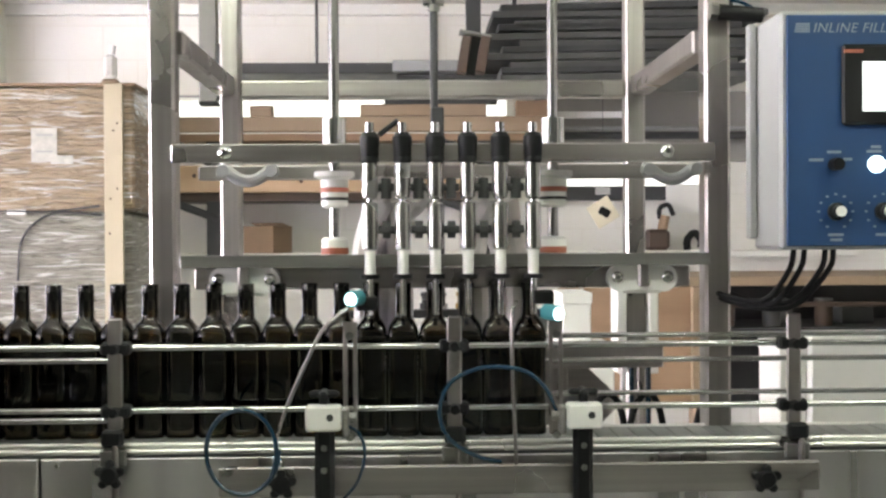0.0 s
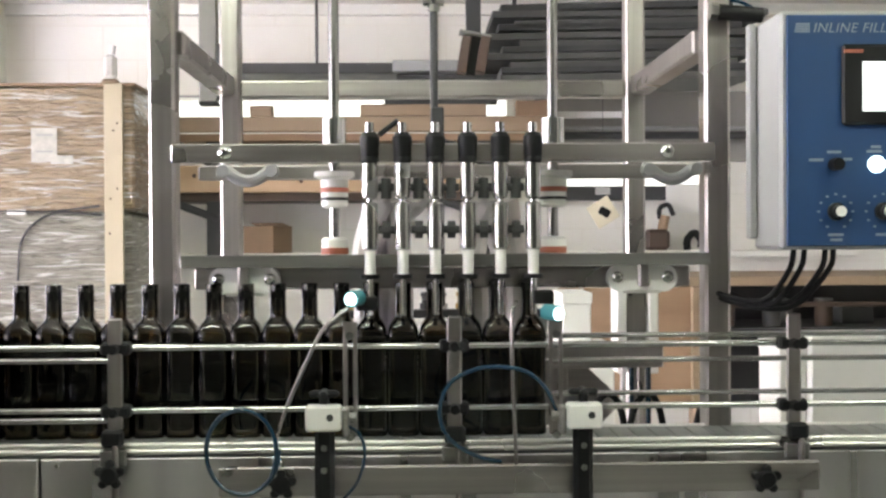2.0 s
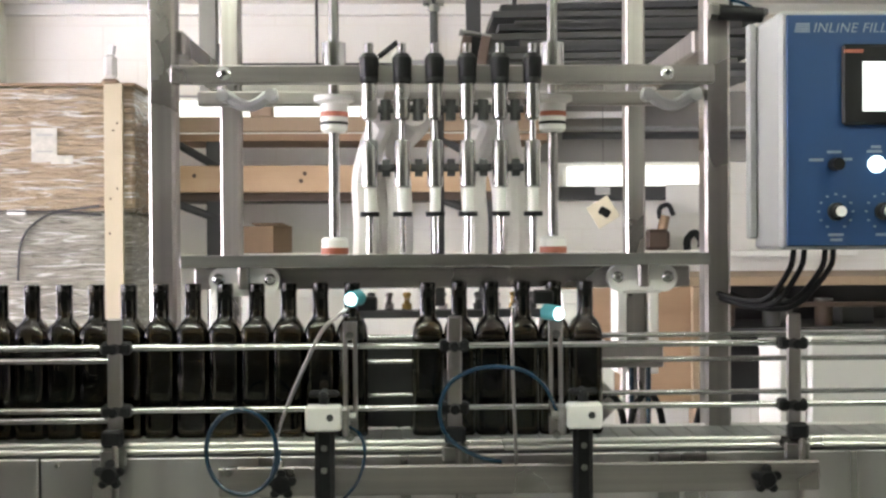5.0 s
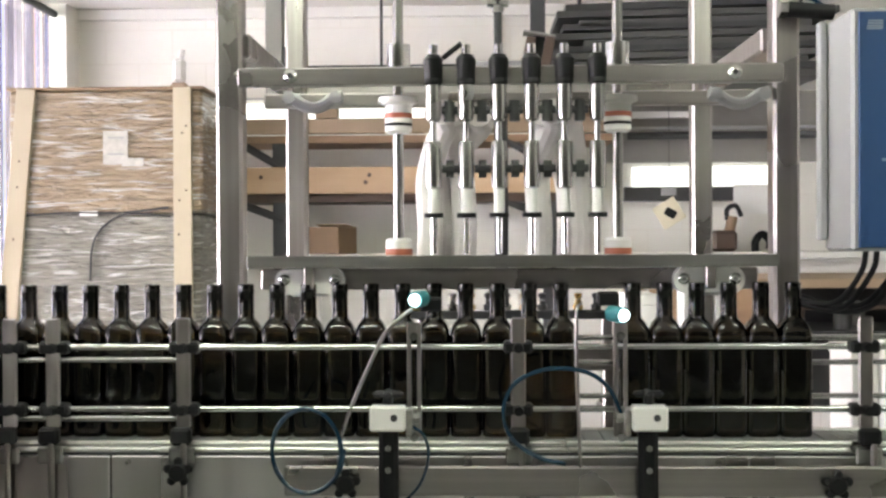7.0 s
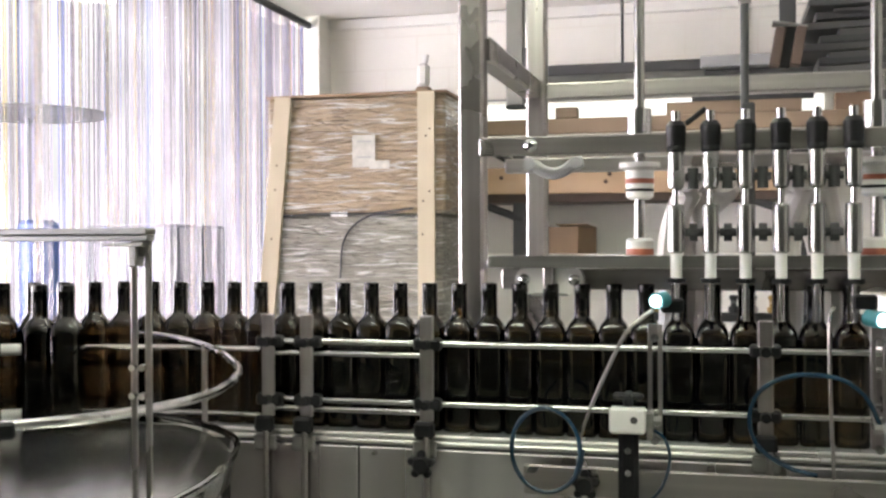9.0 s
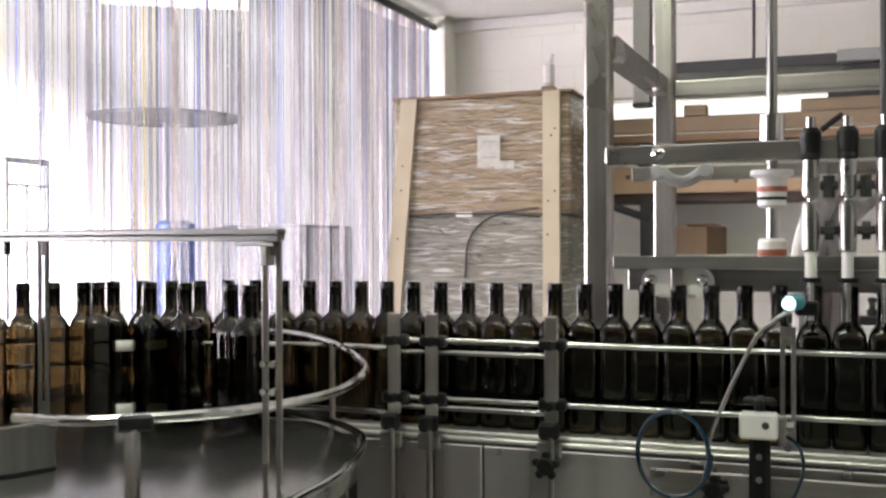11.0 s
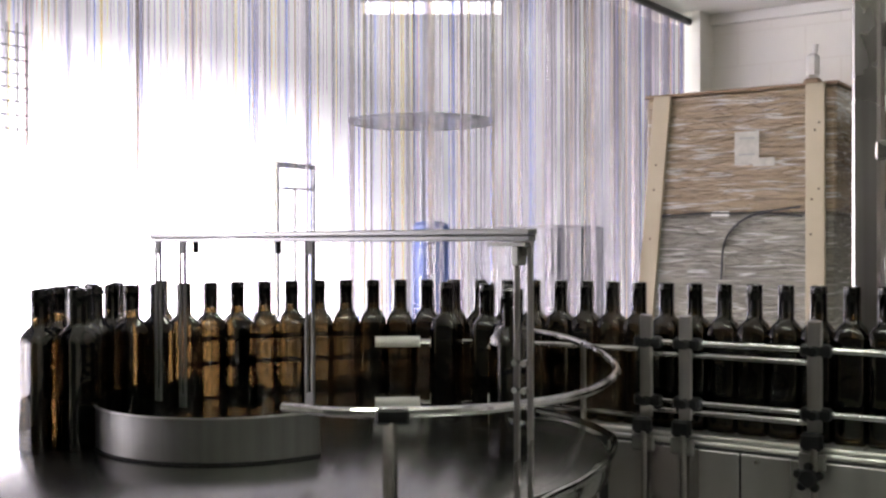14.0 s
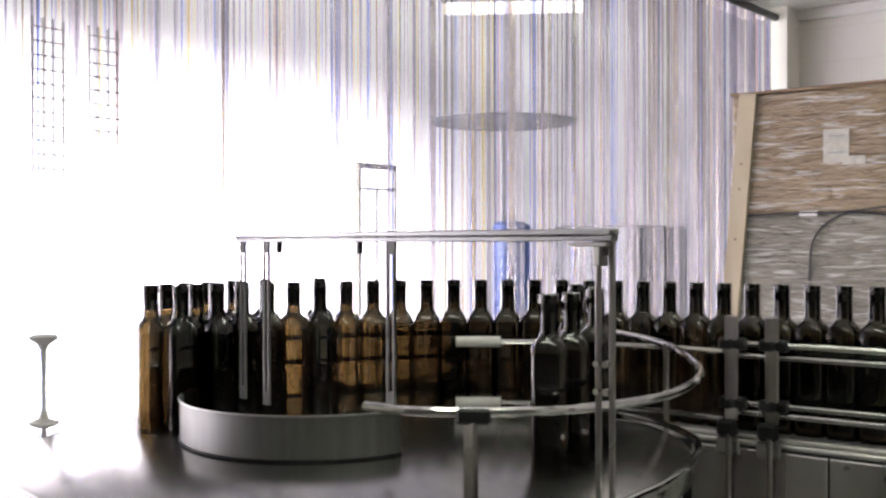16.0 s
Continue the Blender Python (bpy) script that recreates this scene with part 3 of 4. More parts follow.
for x, k in ((-0.900, False), (-0.816, False), (-0.563, True), (0.077, False), (0.728, False), (1.35, True)):
    rail_bracket(x, k)
# front mounting bar with its knobs
fp = thing("mounting_bar", (0, 0, 0), "long brushed steel mounting bar on the conveyor's side", "mounting bar")
part("bar", span(-0.36, 0.757, 1.972, 1.985, 0.868, 0.923, 0.003), STEEL_H, fp)
for x in (-0.244, 0.652):
    part("star_knob", star_knob((x, 1.968, 0.893), 0.028), BLACK, fp, "black five-lobed star knob")
for x in (-0.3, 0.2, 0.7):
    part("spacer", rod((x, 1.985, 0.895), (x, 2.02, 0.895), 0.008), STEEL_DULL, fp)


# ---- filler frame ----
def filler_frame():
    f = thing("filler_frame", (0, 0, 0), "square stainless steel tube frame of the bottle filler", "machine frame")
    TOP = 2.02
    for x, y in ((-0.505, 2.195), (0.623, 2.195), (-0.483, 2.875), (0.597, 2.875)):
        part("post", span(x - 0.0265, x + 0.0265, y - 0.0265, y + 0.0265, 0, TOP, 0.006), STEEL_V, f)
    for x in (-0.495, 0.61):
        part("side_beam", span(x - 0.025, x + 0.025, 2.222, 2.848, 1.725, 1.775, 0.005), STEEL_V, f)
        part("side_beam", span(x - 0.025, x + 0.025, 2.222, 2.848, 0.5, 0.55, 0.005), STEEL_V, f)
    part("rear_beam", span(-0.456, 0.570, 2.85, 2.90, 1.72, 1.765, 0.005), STEEL_H, f)
    part("rear_beam", span(-0.456, 0.570, 2.85, 2.90, 0.5, 0.55, 0.005), STEEL_H, f)
    # fixed lower cross members
    part("drip_ledge", join(span(-0.452, 0.583, 2.085, 2.168, 1.300, 1.306, 0.001), span(-0.452, 0.583, 2.083, 2.089, 1.288, 1.312, 0.001)), STEEL_DULL, f, "dull steel drip ledge")
    part("cross_bar", span(-0.437, 0.560, 2.150, 2.168, 1.243, 1.285, 0.003), STEEL_H, f)
    return f


filler_frame()


def clamp_plate(x):
    c = thing("clamp_plate", (x, 2.135, 1.262), "white oval clamp plate with two bright screws", "clamp plate", "clamp plates")
    body = box(0.082, 0.024, 0.062, (0, -0.012, 0), 0.006)
    wings = [rod((s * 0.042, 0.0, 0), (s * 0.042, -0.0245, 0), 0.0275, 24) for s in (-1, 1)]
    part("plate", join(body, *wings), NYLON, c)
    part("stem", box(0.020, 0.02, 0.05, (0.0, -0.030, 0.008), 0.003), STEEL_V, c)
    for s in (-1, 1):
        part("screw", join(lathe([(0.0115, 0.0), (0.0115, 0.003), (0.008, 0.006), (0.0045, 0.007), (0.004, 0.004)], (s * 0.050, -0.0245, 0.002), 18, Matrix.Rotation(radians(90), 4, "X"))), CHROME, c)


clamp_plate(-0.332), clamp_plate(0.455)

# fixed guide rods, warning cups and the centre lift rod
for x in (-0.158, 0.284):
    r_ = thing("lift_guide_rod", (x, 2.165, 1.24), "polished upright rod of the filling head with a warning cup", "guide rod", "guide rods")
    part("rod", rod((0, 0, 0.06), (0, 0, 0.95), 0.0105, 18), SATIN, r_)
    part("cup", lathe([(0.020, 0.063), (0.026, 0.066), (0.027, 0.10), (0.022, 0.106)]), NYLON, r_)
    part("warning_label", lathe([(0.0274, 0.072), (0.0276, 0.073), (0.0276, 0.084), (0.0274, 0.085)]), RED, r_, "red and white warning band")
lr = thing("lift_rod", (0.052, 2.26, 0), "grey centre column and lift rod of the filler", "lift rod")
part("column", span(-0.014, 0.014, -0.012, 0.012, 1.2, 1.62, 0.003), GREY_DARK, lr)
part("rod", rod((-0.006, 0, 1.62), (-0.006, 0, 1.90), 0.0085), GREY_DARK, lr)
part("coupling", join(rod((-0.006, 0, 1.82), (-0.006, 0, 1.835), 0.013, 8), rod((-0.028, 0, 1.84), (0.016, 0, 1.84), 0.008, 10)), CHROME, lr)

# ---- filling head: rises 0.152 m ----
head = thing("filling_head", (0, 2.1, 1.51), "steel crossbar carrying six filling valves and nozzles", "filling head")
part("crossbar", span(-0.467, 0.592, -0.022, 0.0, -0.018, 0.018, 0.003), STEEL_H, head)
part("rear_bar", span(-0.44, 0.57, 0.105, 0.125, -0.045, -0.015, 0.003), STEEL_H, head)
for x in (-0.362, 0.498):
    part("bolt", lathe([(0.014, 0.0), (0.0135, 0.003), (0.0095, 0.0065), (0.0055, 0.008), (0.005, 0.004)], (x, -0.022, 0.001), 20, Matrix.Rotation(radians(90), 4, "X")), CHROME, head)
    part("bolt_head", rod((x, -0.026, 0.001), (x, -0.029, 0.001), 0.0052, 6), GREY_DARK, head)
    part("wing_clamp", join(tube([(x + 0.03 + dx, 0.07, dz) for dx, dz in ((-0.060, -0.026), (-0.042, -0.030), (-0.022, -0.044), (0.0, -0.050), (0.022, -0.044), (0.042, -0.030), (0.060, -0.026))], 0.0125, 10, 3), rod((x - 0.018, 0.055, -0.03), (x - 0.018, 0.085, -0.03), 0.013, 14), rod((x + 0.078, 0.055, -0.03), (x + 0.078, 0.085, -0.03), 0.013, 14)), GREY_PAINT, head, "grey shaped clamp")
for x in (-0.158, 0.284):
    part("collar", rod((x, 0.065, 0.022), (x, 0.065, 0.075), 0.024, 24), CHROME, head, "bright clamping collar")
    part("cup", lathe([(0.040, -0.032), (0.041, -0.042), (0.028, -0.048), (0.027, -0.10), (0.020, -0.105)], (x, 0.065, 0)), NYLON, head, "white bearing cup with warning band")
    part("warning_label", lathe([(0.0285, -0.074), (0.0287, -0.0735), (0.0287, -0.0645), (0.0285, -0.064)], (x, 0.065, 0)), RED, head, "red and white warning band")
    part("warning_text", lathe([(0.0282, -0.090), (0.0284, -0.0895), (0.0284, -0.0845), (0.0282, -0.084)], (x, 0.065, 0)), BLACK, head)
NOZZLE_X = [-0.083 + PITCH * k + 0.0008 * k for k in range(6)]
nozzles = []
for k, x in enumerate(NOZZLE_X):
    part("valve_tip", rod((x, -0.035, 0.035), (x, -0.035, 0.056), 0.0085, 14), CHROME, head)
    part("valve_cap", lathe([(0.014, -0.022), (0.0178, -0.019), (0.0178, -0.012), (0.0168, -0.010), (0.0178, -0.008), (0.0178, 0.010), (0.0190, 0.013), (0.0190, 0.028), (0.013, 0.037)], (x, -0.035, 0)), BLACK, head, "black ribbed valve cap")
    part("valve_body", lathe([(0.009, -0.092), (0.0135, -0.088), (0.0153, -0.078), (0.0153, -0.022)], (x, -0.035, 0)), SATIN, head, "polished valve cylinder")
    part("valve_rod", rod((x, -0.035, -0.13), (x, -0.035, -0.09), 0.006), CHROME, head)
    nz = part("nozzle", lathe([(0.010, -0.190), (0.0150, -0.187), (0.0155, -0.180), (0.0155, -0.104), (0.0145, -0.099), (0.009, -0.097)], (x, -0.035, 0)), SATIN, head, "polished nozzle cylinder with a black seal")
    part("sleeve", rod((x, -0.035, -0.236), (x, -0.035, -0.190), 0.0105, 16), NYLON, nz, "white nylon sleeve")
    part("seal", rod((x, -0.035, -0.245), (x, -0.035, -0.236), 0.0185, 20), RUBBER, nz, "black rubber seal")
    part("tip", rod((x, -0.035, -0.315), (x, -0.035, -0.245), 0.0058, 12, 0.0065), CHROME, nz)
    nozzles.append(nz)
    if k < 5:
        part("coupling", join(rod((x + 0.016, -0.02, -0.068), (x + 0.047, -0.02, -0.068), 0.008, 12), rod((x + 0.031, -0.02, -0.090), (x + 0.031, -0.02, -0.05), 0.0105, 14)), GREY_DARK, head)
        part("coupling", join(rod((x + 0.016, -0.02, -0.150), (x + 0.047, -0.02, -0.150), 0.008, 12), rod((x + 0.024, -0.02, -0.150), (x + 0.039, -0.02, -0.150), 0.017, 10)), GREY_DARK, nz)
part("handle", rod((-0.065, -0.01, 0.035), (-0.028, -0.02, 0.062), 0.0055, 10), BLACK, head, "black lever")

# milky product hoses hanging behind the nozzles, carried by the head
for x0, x1, y in ((-0.065, -0.10, 0.09), (-0.045, -0.03, 0.12), (0.005, -0.075, 0.14), (0.15, 0.125, 0.09), (0.185, 0.215, 0.12), (0.135, 0.19, 0.14)):
    part("product_hose", tube([(x0, y - 0.10, -0.07), (x0 + 0.004, y - 0.04, -0.085), ((x0 + x1) / 2, y, -0.13), (x1, y + 0.02, -0.20), (x1 + 0.004, y + 0.01, -0.30), (x1, y, -0.40)], 0.026, 12), FROST, head, "milky plastic product hose")


# ---- sensors ----
def sensor(x, s):
    q = thing("bottle_sensor", (x, 1.95, 1.0), "bottle sensor with a lit lens on a black bracket", "sensor", "bottle sensors")
    part("arm", span(-0.046 * s - 0.018, -0.046 * s + 0.018, -0.015, 0.010, -0.16, 0.0, 0.008), BLACK, q, "black bracket arm")
    part("mount", box(0.064, 0.03, 0.046, (-0.046 * s, -0.018, 0.020), 0.004), NYLON, q, "white plastic mounting block")
    part("hand_knob", join(rod((-0.046 * s, -0.01, 0.044), (-0.046 * s, -0.01, 0.058), 0.009), box(0.055, 0.016, 0.012, (-0.046 * s, -0.01, 0.062), 0.005), box(0.016, 0.05, 0.012, (-0.046 * s, -0.01, 0.063), 0.005)), BLACK, q, "black hand knob")
    for z in (-0.035, -0.075):
        part("arm_bolt", rod((-0.046 * s, -0.014, z), (-0.046 * s, -0.021, z), 0.0065, 6), CHROME, q)
    part("mount_hole", rod((-0.046 * s + 0.012, -0.032, 0.022), (-0.046 * s + 0.012, -0.0345, 0.022), 0.0065, 12), GREY_DARK, q)
    part("side_clamp", join(box(0.012, 0.034, 0.05, (-0.046 * s + 0.039 * s, -0.012, 0.012), 0.003), rod((-0.046 * s + 0.045 * s, -0.012, 0.02), (-0.046 * s + 0.058 * s, -0.012, 0.02), 0.009, 8)), STEEL_DULL, q, "steel side clamp")
    part("bracket", slotted_bar(0, 0.02, -0.02, 0.19, 0.026, 0), STEEL_V, q)
    lz = 0.232 if s > 0 else 0.203
    # teal colour on the body stands in for the cyan glow round the lens
    part("body", rod((0.016 * s, 0.03, lz + 0.002), (0.003, 0.004, lz), 0.015, 16), CYAN, q, "sensor body coloured teal for the cyan glow there")
    part("head", box(0.040, 0.026, 0.026, (0.030 if s > 0 else -0.02, 0.045, 0.222 if s > 0 else 0.232), 0.004), BLACK, q)
    part("lens", lathe([(0.010, 0.0), (0.0115, 0.003), (0.008, 0.008), (0.002, 0.010)], (0.003, 0.004, lz), 14, Matrix.Rotation(radians(90), 4, "X")), LED, q, "glowing lens")
    for z in (-0.02, 0.165):
        part("bolt", rod((0, 0.02, z), (0, 0.005, z), 0.008, 8), CHROME, q)
    return q


sensor(-0.117, 1), sensor(0.262, -1)
single("sensor_rod", tube([(-0.120, 1.965, 1.215), (-0.14, 1.95, 1.20), (-0.175, 1.93, 1.16), (-0.247, 1.925, 0.99), (-0.24, 1.95, 0.93)], 0.0036, 8), STEEL_V, "bent thin steel rod from the sensor", "rod")
single("sensor_rod", tube([(0.19, 1.97, 1.225), (0.180, 1.95, 1.205), (0.180, 1.945, 1.1), (0.186, 1.945, 0.928)], 0.0034, 8), STEEL_V, "bent thin steel rod from the sensor", "rod")
ring_pts = [(-0.308 + 0.064 * math.cos(a), 1.90 + 0.006 * a, 0.962 + 0.078 * math.sin(a)) for a in [k * math.tau / 12 for k in range(-1, 13)]]
single("air_hose", tube(ring_pts, 0.0042, 8), BLUE_HOSE, "coiled dark blue air hose on the conveyor's side", "hose", "air hoses")
single("air_hose", tube([(0.262, 1.94, 1.02), (0.235, 1.93, 1.075), (0.19, 1.925, 1.105), (0.12, 1.925, 1.108), (0.065, 1.93, 1.08), (0.046, 1.935, 1.03), (0.062, 1.94, 0.98), (0.11, 1.95, 0.945), (0.16, 1.965, 0.93)], 0.0042, 8), BLUE_HOSE, "looped dark blue air hose", "hose", "air hoses")
single("air_hose", tube([(-0.135, 1.94, 1.01), (-0.10, 1.935, 0.99), (-0.09, 1.935, 0.95), (-0.105, 1.935, 0.90), (-0.14, 1.94, 0.86)], 0.003, 8), BLUE_HOSE, "thin dark blue air hose", "hose", "air hoses")


# ---- control box ----
def control_box():
    c = thing("control_box", (0.662, 1.9, 1.318), "blue and grey control box with screen, dials and a lit lamp", "control box")
    W, Hh = 0.56, 0.428
    part("cabinet", span(-0.004, W, 0.0, 0.145, 0.0, Hh, 0.006), GREY_PAINT, c)
    part("front_panel", span(0.006, W - 0.006, -0.006, -0.001, 0.006, Hh - 0.008, 0.002), BLUE, c, "blue front panel")
    part("side_flange", span(-0.022, -0.006, 0.12, 0.14, 0.02, Hh, 0.003), GREY_PAINT, c)
    part("bezel", span(0.103, 0.36, -0.016, -0.007, 0.222, 0.366, 0.005), BLACK, c, "black screen bezel")
    part("screen", span(0.139, 0.33, -0.019, -0.0165, 0.246, 0.334), SCREEN, c, "lit white screen")
    part("bezel_mark", span(0.106, 0.14, -0.018, -0.0165, 0.350, 0.356), RED, c)
    part("switch", rod((0.091, -0.007, 0.152), (0.091, -0.03, 0.152), 0.011, 16), BLACK, c)
    part("lamp", lathe([(0.015, 0), (0.015, 0.006), (0.011, 0.013), (0.003, 0.016)], (0.167, -0.007, 0.152), 20, Matrix.Rotation(radians(90), 4, "X")), PILOT, c, "lit pilot lamp")
    for x in (0.094, 0.18):
        dial = part("dial", lathe([(0.016, 0), (0.016, 0.008), (0.011, 0.011), (0.011, 0.022), (0.009, 0.024)], (x, -0.007, 0.068), 20, Matrix.Rotation(radians(90), 4, "X")), BLACK, c, "black dial with a pale cap")
        part("cap", rod((x, -0.031, 0.068), (x, -0.0335, 0.068), 0.0095, 18), NYLON, dial)
        for k in range(11):
            a = radians(-60 + 30 * k)
            part("tick", box(0.005, 0.001, 0.0035, (x + 0.031 * math.cos(a), -0.0072, 0.068 + 0.031 * math.sin(a)), 0), LETTER, c)
    for x0, x1, z in ((0.046, 0.072, 0.158), (0.078, 0.104, 0.172), (0.108, 0.124, 0.159), (0.158, 0.176, 0.181), (0.150, 0.178, 0.173), (0.080, 0.108, 0.024), (0.084, 0.106, 0.015), (0.166, 0.19, 0.024)):
        part("caption", span(x0, x1, -0.0075, -0.0068, z, z + 0.005), LETTER, c)
    for k in range(4):
        part("emblem_bar", span(0.020 + 0.001 * k, 0.048, -0.0075, -0.0068, 0.388 + 0.0045 * k, 0.391 + 0.0045 * k), LETTER, c)
    cu = bpy.data.curves.new("title", "FONT")
    cu.body, cu.size, cu.shear, cu.extrude = "INLINE FILLER", 0.0245, 0.25, 0.0003
    cu.space_character = 1.08
    tmp = bpy.data.objects.new("title", cu)
    scene.collection.objects.link(tmp)
    me = bpy.data.meshes.new_from_object(tmp.evaluated_get(bpy.context.evaluated_depsgraph_get()))
    bpy.data.objects.remove(tmp)
    me.materials.clear(), me.materials.append(LETTER)
    t = new("title", me)
    t.parent = c
    t.matrix_basis = pose(0.053, -0.0072, 0.388, 90)
    return c


control_box()
for k, (x0, x1, low) in enumerate(((0.715, 0.66, 1.215), (0.735, 0.665, 1.205), (0.775, 0.70, 1.21), (0.79, 0.69, 1.20))):
    single("control_cable", tube([(x0, 1.99, 1.32), (x0 - 0.005, 2.0, 1.28), ((x0 + x1) / 2, 2.05, low + 0.01), (x1, 2.12, low), (x1 - 0.06, 2.2, low + 0.02)], 0.0055, 8), RUBBER, "black control cable hanging under the box", "cable", "control cables")

# ---- the back of the room ----
def crate():
    c = thing("wrapped_crate", (-1.89, 5.75, 0), "tall cardboard crate in wrinkled clear film with pine corner boards", "crate")
    part("pallet", span(-0.5, 0.5, -0.45, 0.12, 0.0, 0.13, 0.01), PINE_H, c)
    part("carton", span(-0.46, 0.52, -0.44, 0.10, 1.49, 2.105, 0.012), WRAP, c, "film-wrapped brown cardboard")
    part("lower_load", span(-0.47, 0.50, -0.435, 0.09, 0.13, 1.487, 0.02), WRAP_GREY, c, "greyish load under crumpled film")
    part("corner_board", box(0.095, 0.022, 2.0, (-0.45, -0.455, 1.115), 0.003, Matrix.Rotation(radians(5.0), 4, "Y")), PINE, c, "leaning pine board")
    part("corner_board", box(0.092, 0.022, 2.02, (0.425, -0.455, 1.105), 0.003), PINE, c, "upright pine board")
    for z in (1.92, 1.885, 1.60, 1.55, 1.38):
        part("nail", rod((0.425 + 0.02 * math.sin(z * 40), -0.466, z), (0.425 + 0.02 * math.sin(z * 40), -0.4685, z), 0.006, 8), BROWN, c)
    for z in (1.75, 1.62, 1.36):
        part("nail", rod((-0.45 + 0.085 * (z - 1.13), -0.466, z), (-0.45 + 0.085 * (z - 1.13), -0.4685, z), 0.006, 8), BROWN, c)
    part("lid_edge", span(-0.47, 0.53, -0.452, 0.11, 2.106, 2.120, 0.003), CARD, c)
    part("label", span(0.02, 0.145, -0.446, -0.442, 1.735, 1.90), FILM_PAPER, c, "white paper label")
    part("label", span(0.115, 0.225, -0.450, -0.4465, 1.722, 1.765), FILM_PAPER, c, "small white paper label")
    for z in (1.78, 1.862):
        part("print", span(0.045, 0.125, -0.448, -0.4462, z, z + 0.008), GREY_PAINT, c)
    part("tape", span(-0.10, -0.01, -0.45, -0.441, 1.475, 1.50), PAPER, c)
    part("strap", tube([(-0.42, -0.45, 1.475), (-0.15, -0.45, 1.492), (0.10, -0.45, 1.49), (0.35, -0.45, 1.515)], 0.005, 6), GREY_DARK, c, "black strap under the film")
    part("strap", tube([(0.36, -0.448, 1.47), (0.15, -0.448, 1.485), (0.03, -0.448, 1.43), (-0.035, -0.448, 1.33), (-0.05, -0.448, 1.15)], 0.0055, 6), GREY_DARK, c, "black strap under the film")
    return c


crate()
tool = thing("spray_bottle", (-1.58, 5.66, 2.121), "white bottle with a brown base standing on the crate", "bottle")
part("base", box(0.085, 0.06, 0.07, (0, 0, 0.035), 0.012), PINE_H, tool)
part("body", box(0.066, 0.05, 0.13, (0.0, 0, 0.135), 0.018), WHITE_PLASTIC, tool)
part("neck", rod((0.008, 0, 0.20), (0.014, 0, 0.245), 0.016), WHITE_PLASTIC, tool)


def rack():
    r = thing("timber_rack", (0, 5.8, 0), "dark steel storage rack with brown timber beams", "storage rack")
    part("beam", span(-1.55, 0.75, -0.03, 0.03, 1.925, 2.006, 0.004), PINE_H, r)
    part("beam", span(-1.3, 0.5, -0.03, 0.03, 1.60, 1.745, 0.004), PINE_WARM, r, "warm pine beam with knots")
    for x, z in ((-1.17, 1.69), (-0.98, 1.70), (-0.60, 1.66), (-0.58, 1.70), (0.1, 1.67)):
        part("knot", rod((x, -0.0305, z), (x, -0.032, z), 0.012, 10), BROWN, r)
    part("shelf", span(-1.3, 0.5, 0.031, 0.45, 1.555, 1.60, 0.003), BROWN, r)
    part("shelf", span(-1.55, 0.75, 0.031, 0.45, 1.88, 1.92, 0.003), PLY, r)
    for x in (-1.08, 0.40):
        part("upright", span(x - 0.04, x + 0.04, 0.04, 0.10, 0, 1.90, 0.004), GREY_DARK, r)
        part("brace", rod((x - 0.25, 0.05, 1.90), (x + 0.02, 0.05, 1.74), 0.022, 8), GREY_DARK, r)
        part("brace", rod((x - 0.25, 0.05, 1.56), (x + 0.02, 0.05, 1.46), 0.022, 8), GREY_DARK, r)
    return r


rack()
for x0, x1, z0, z1, m_ in ((-0.87, -0.75, 2.007, 2.065, PINE_H), (-0.28, 0.40, 2.007, 2.07, PINE_H), (0.56, 0.75, 2.007, 2.09, CARD)):
    single("timber_offcut", span(x0, x1, 5.76, 5.84, z0, z1, 0.003), m_, "short brown timber offcut lying on the rack", "timber", "timber offcuts")
single("dark_strip", span(-0.15, 0.46, 5.77, 5.82, 2.071, 2.097, 0.002), GREY_DARK, "dark metal strip lying on timber", "metal strip")
cb = thing("cardboard_box", (-0.81, 5.98, 1.271), "brown cardboard box standing on a low white shelf", "box")
part("carton", box(0.2, 0.2, 0.15, (0, 0, 0.076), 0.004, Matrix.Rotation(radians(-25), 4, "Z")), CARD, cb)
part("flap", box(0.2, 0.09, 0.004, (0.03, -0.10, 0.155), 0, Matrix.Rotation(radians(-25), 4, "Z") @ Matrix.Rotation(radians(-12), 4, "X")), CARD, cb)
structure("wall_shelf", span(-2.0, 2.5, 5.95, 6.298, 1.235, 1.27, 0.003), WALL, "white shelf along the back wall")
structure("window_1", span(0.91, 1.72, 6.27, 6.298, 1.648, 1.765), WINDOW_LIGHT, "bright low window in the back wall")
structure("window_2", span(-1.6, 0.55, 6.27, 6.298, 1.98, 2.152), WINDOW_LIGHT, "bright low window strip in the back wall")
structure("window_ledge", span(0.85, 1.75, 6.18, 6.298, 1.565, 1.645, 0.004), GREY_DARK, "dark ledge under the window")
# conduits and seams on the wall
for x in (0.13,):
    structure("conduit", rod((x, 6.285, 1.3), (x, 6.285, CEIL), 0.012), GREY_PAINT, "thin grey conduit up the wall")
structure("wall_seam", span(-2.3, 4.4, 6.296, 6.2995, 2.18, 2.192), GREY_PAINT, "painted joint along the wall")
structure("wall_cove", span(-2.36, 4.5, 6.26, 6.299, 2.655, CEIL - 0.001, 0.004), CEILING, "plain coving under the ceiling")
structure("pipe_run", rod((0.85, 6.05, 1.925), (2.4, 6.05, 1.925), 0.022), GREY_DARK, "dark pipe along the wall")
structure("pipe_run", rod((0.85, 6.05, 1.965), (2.4, 6.05, 1.965), 0.012), GREY_PAINT, "pale pipe along the wall")
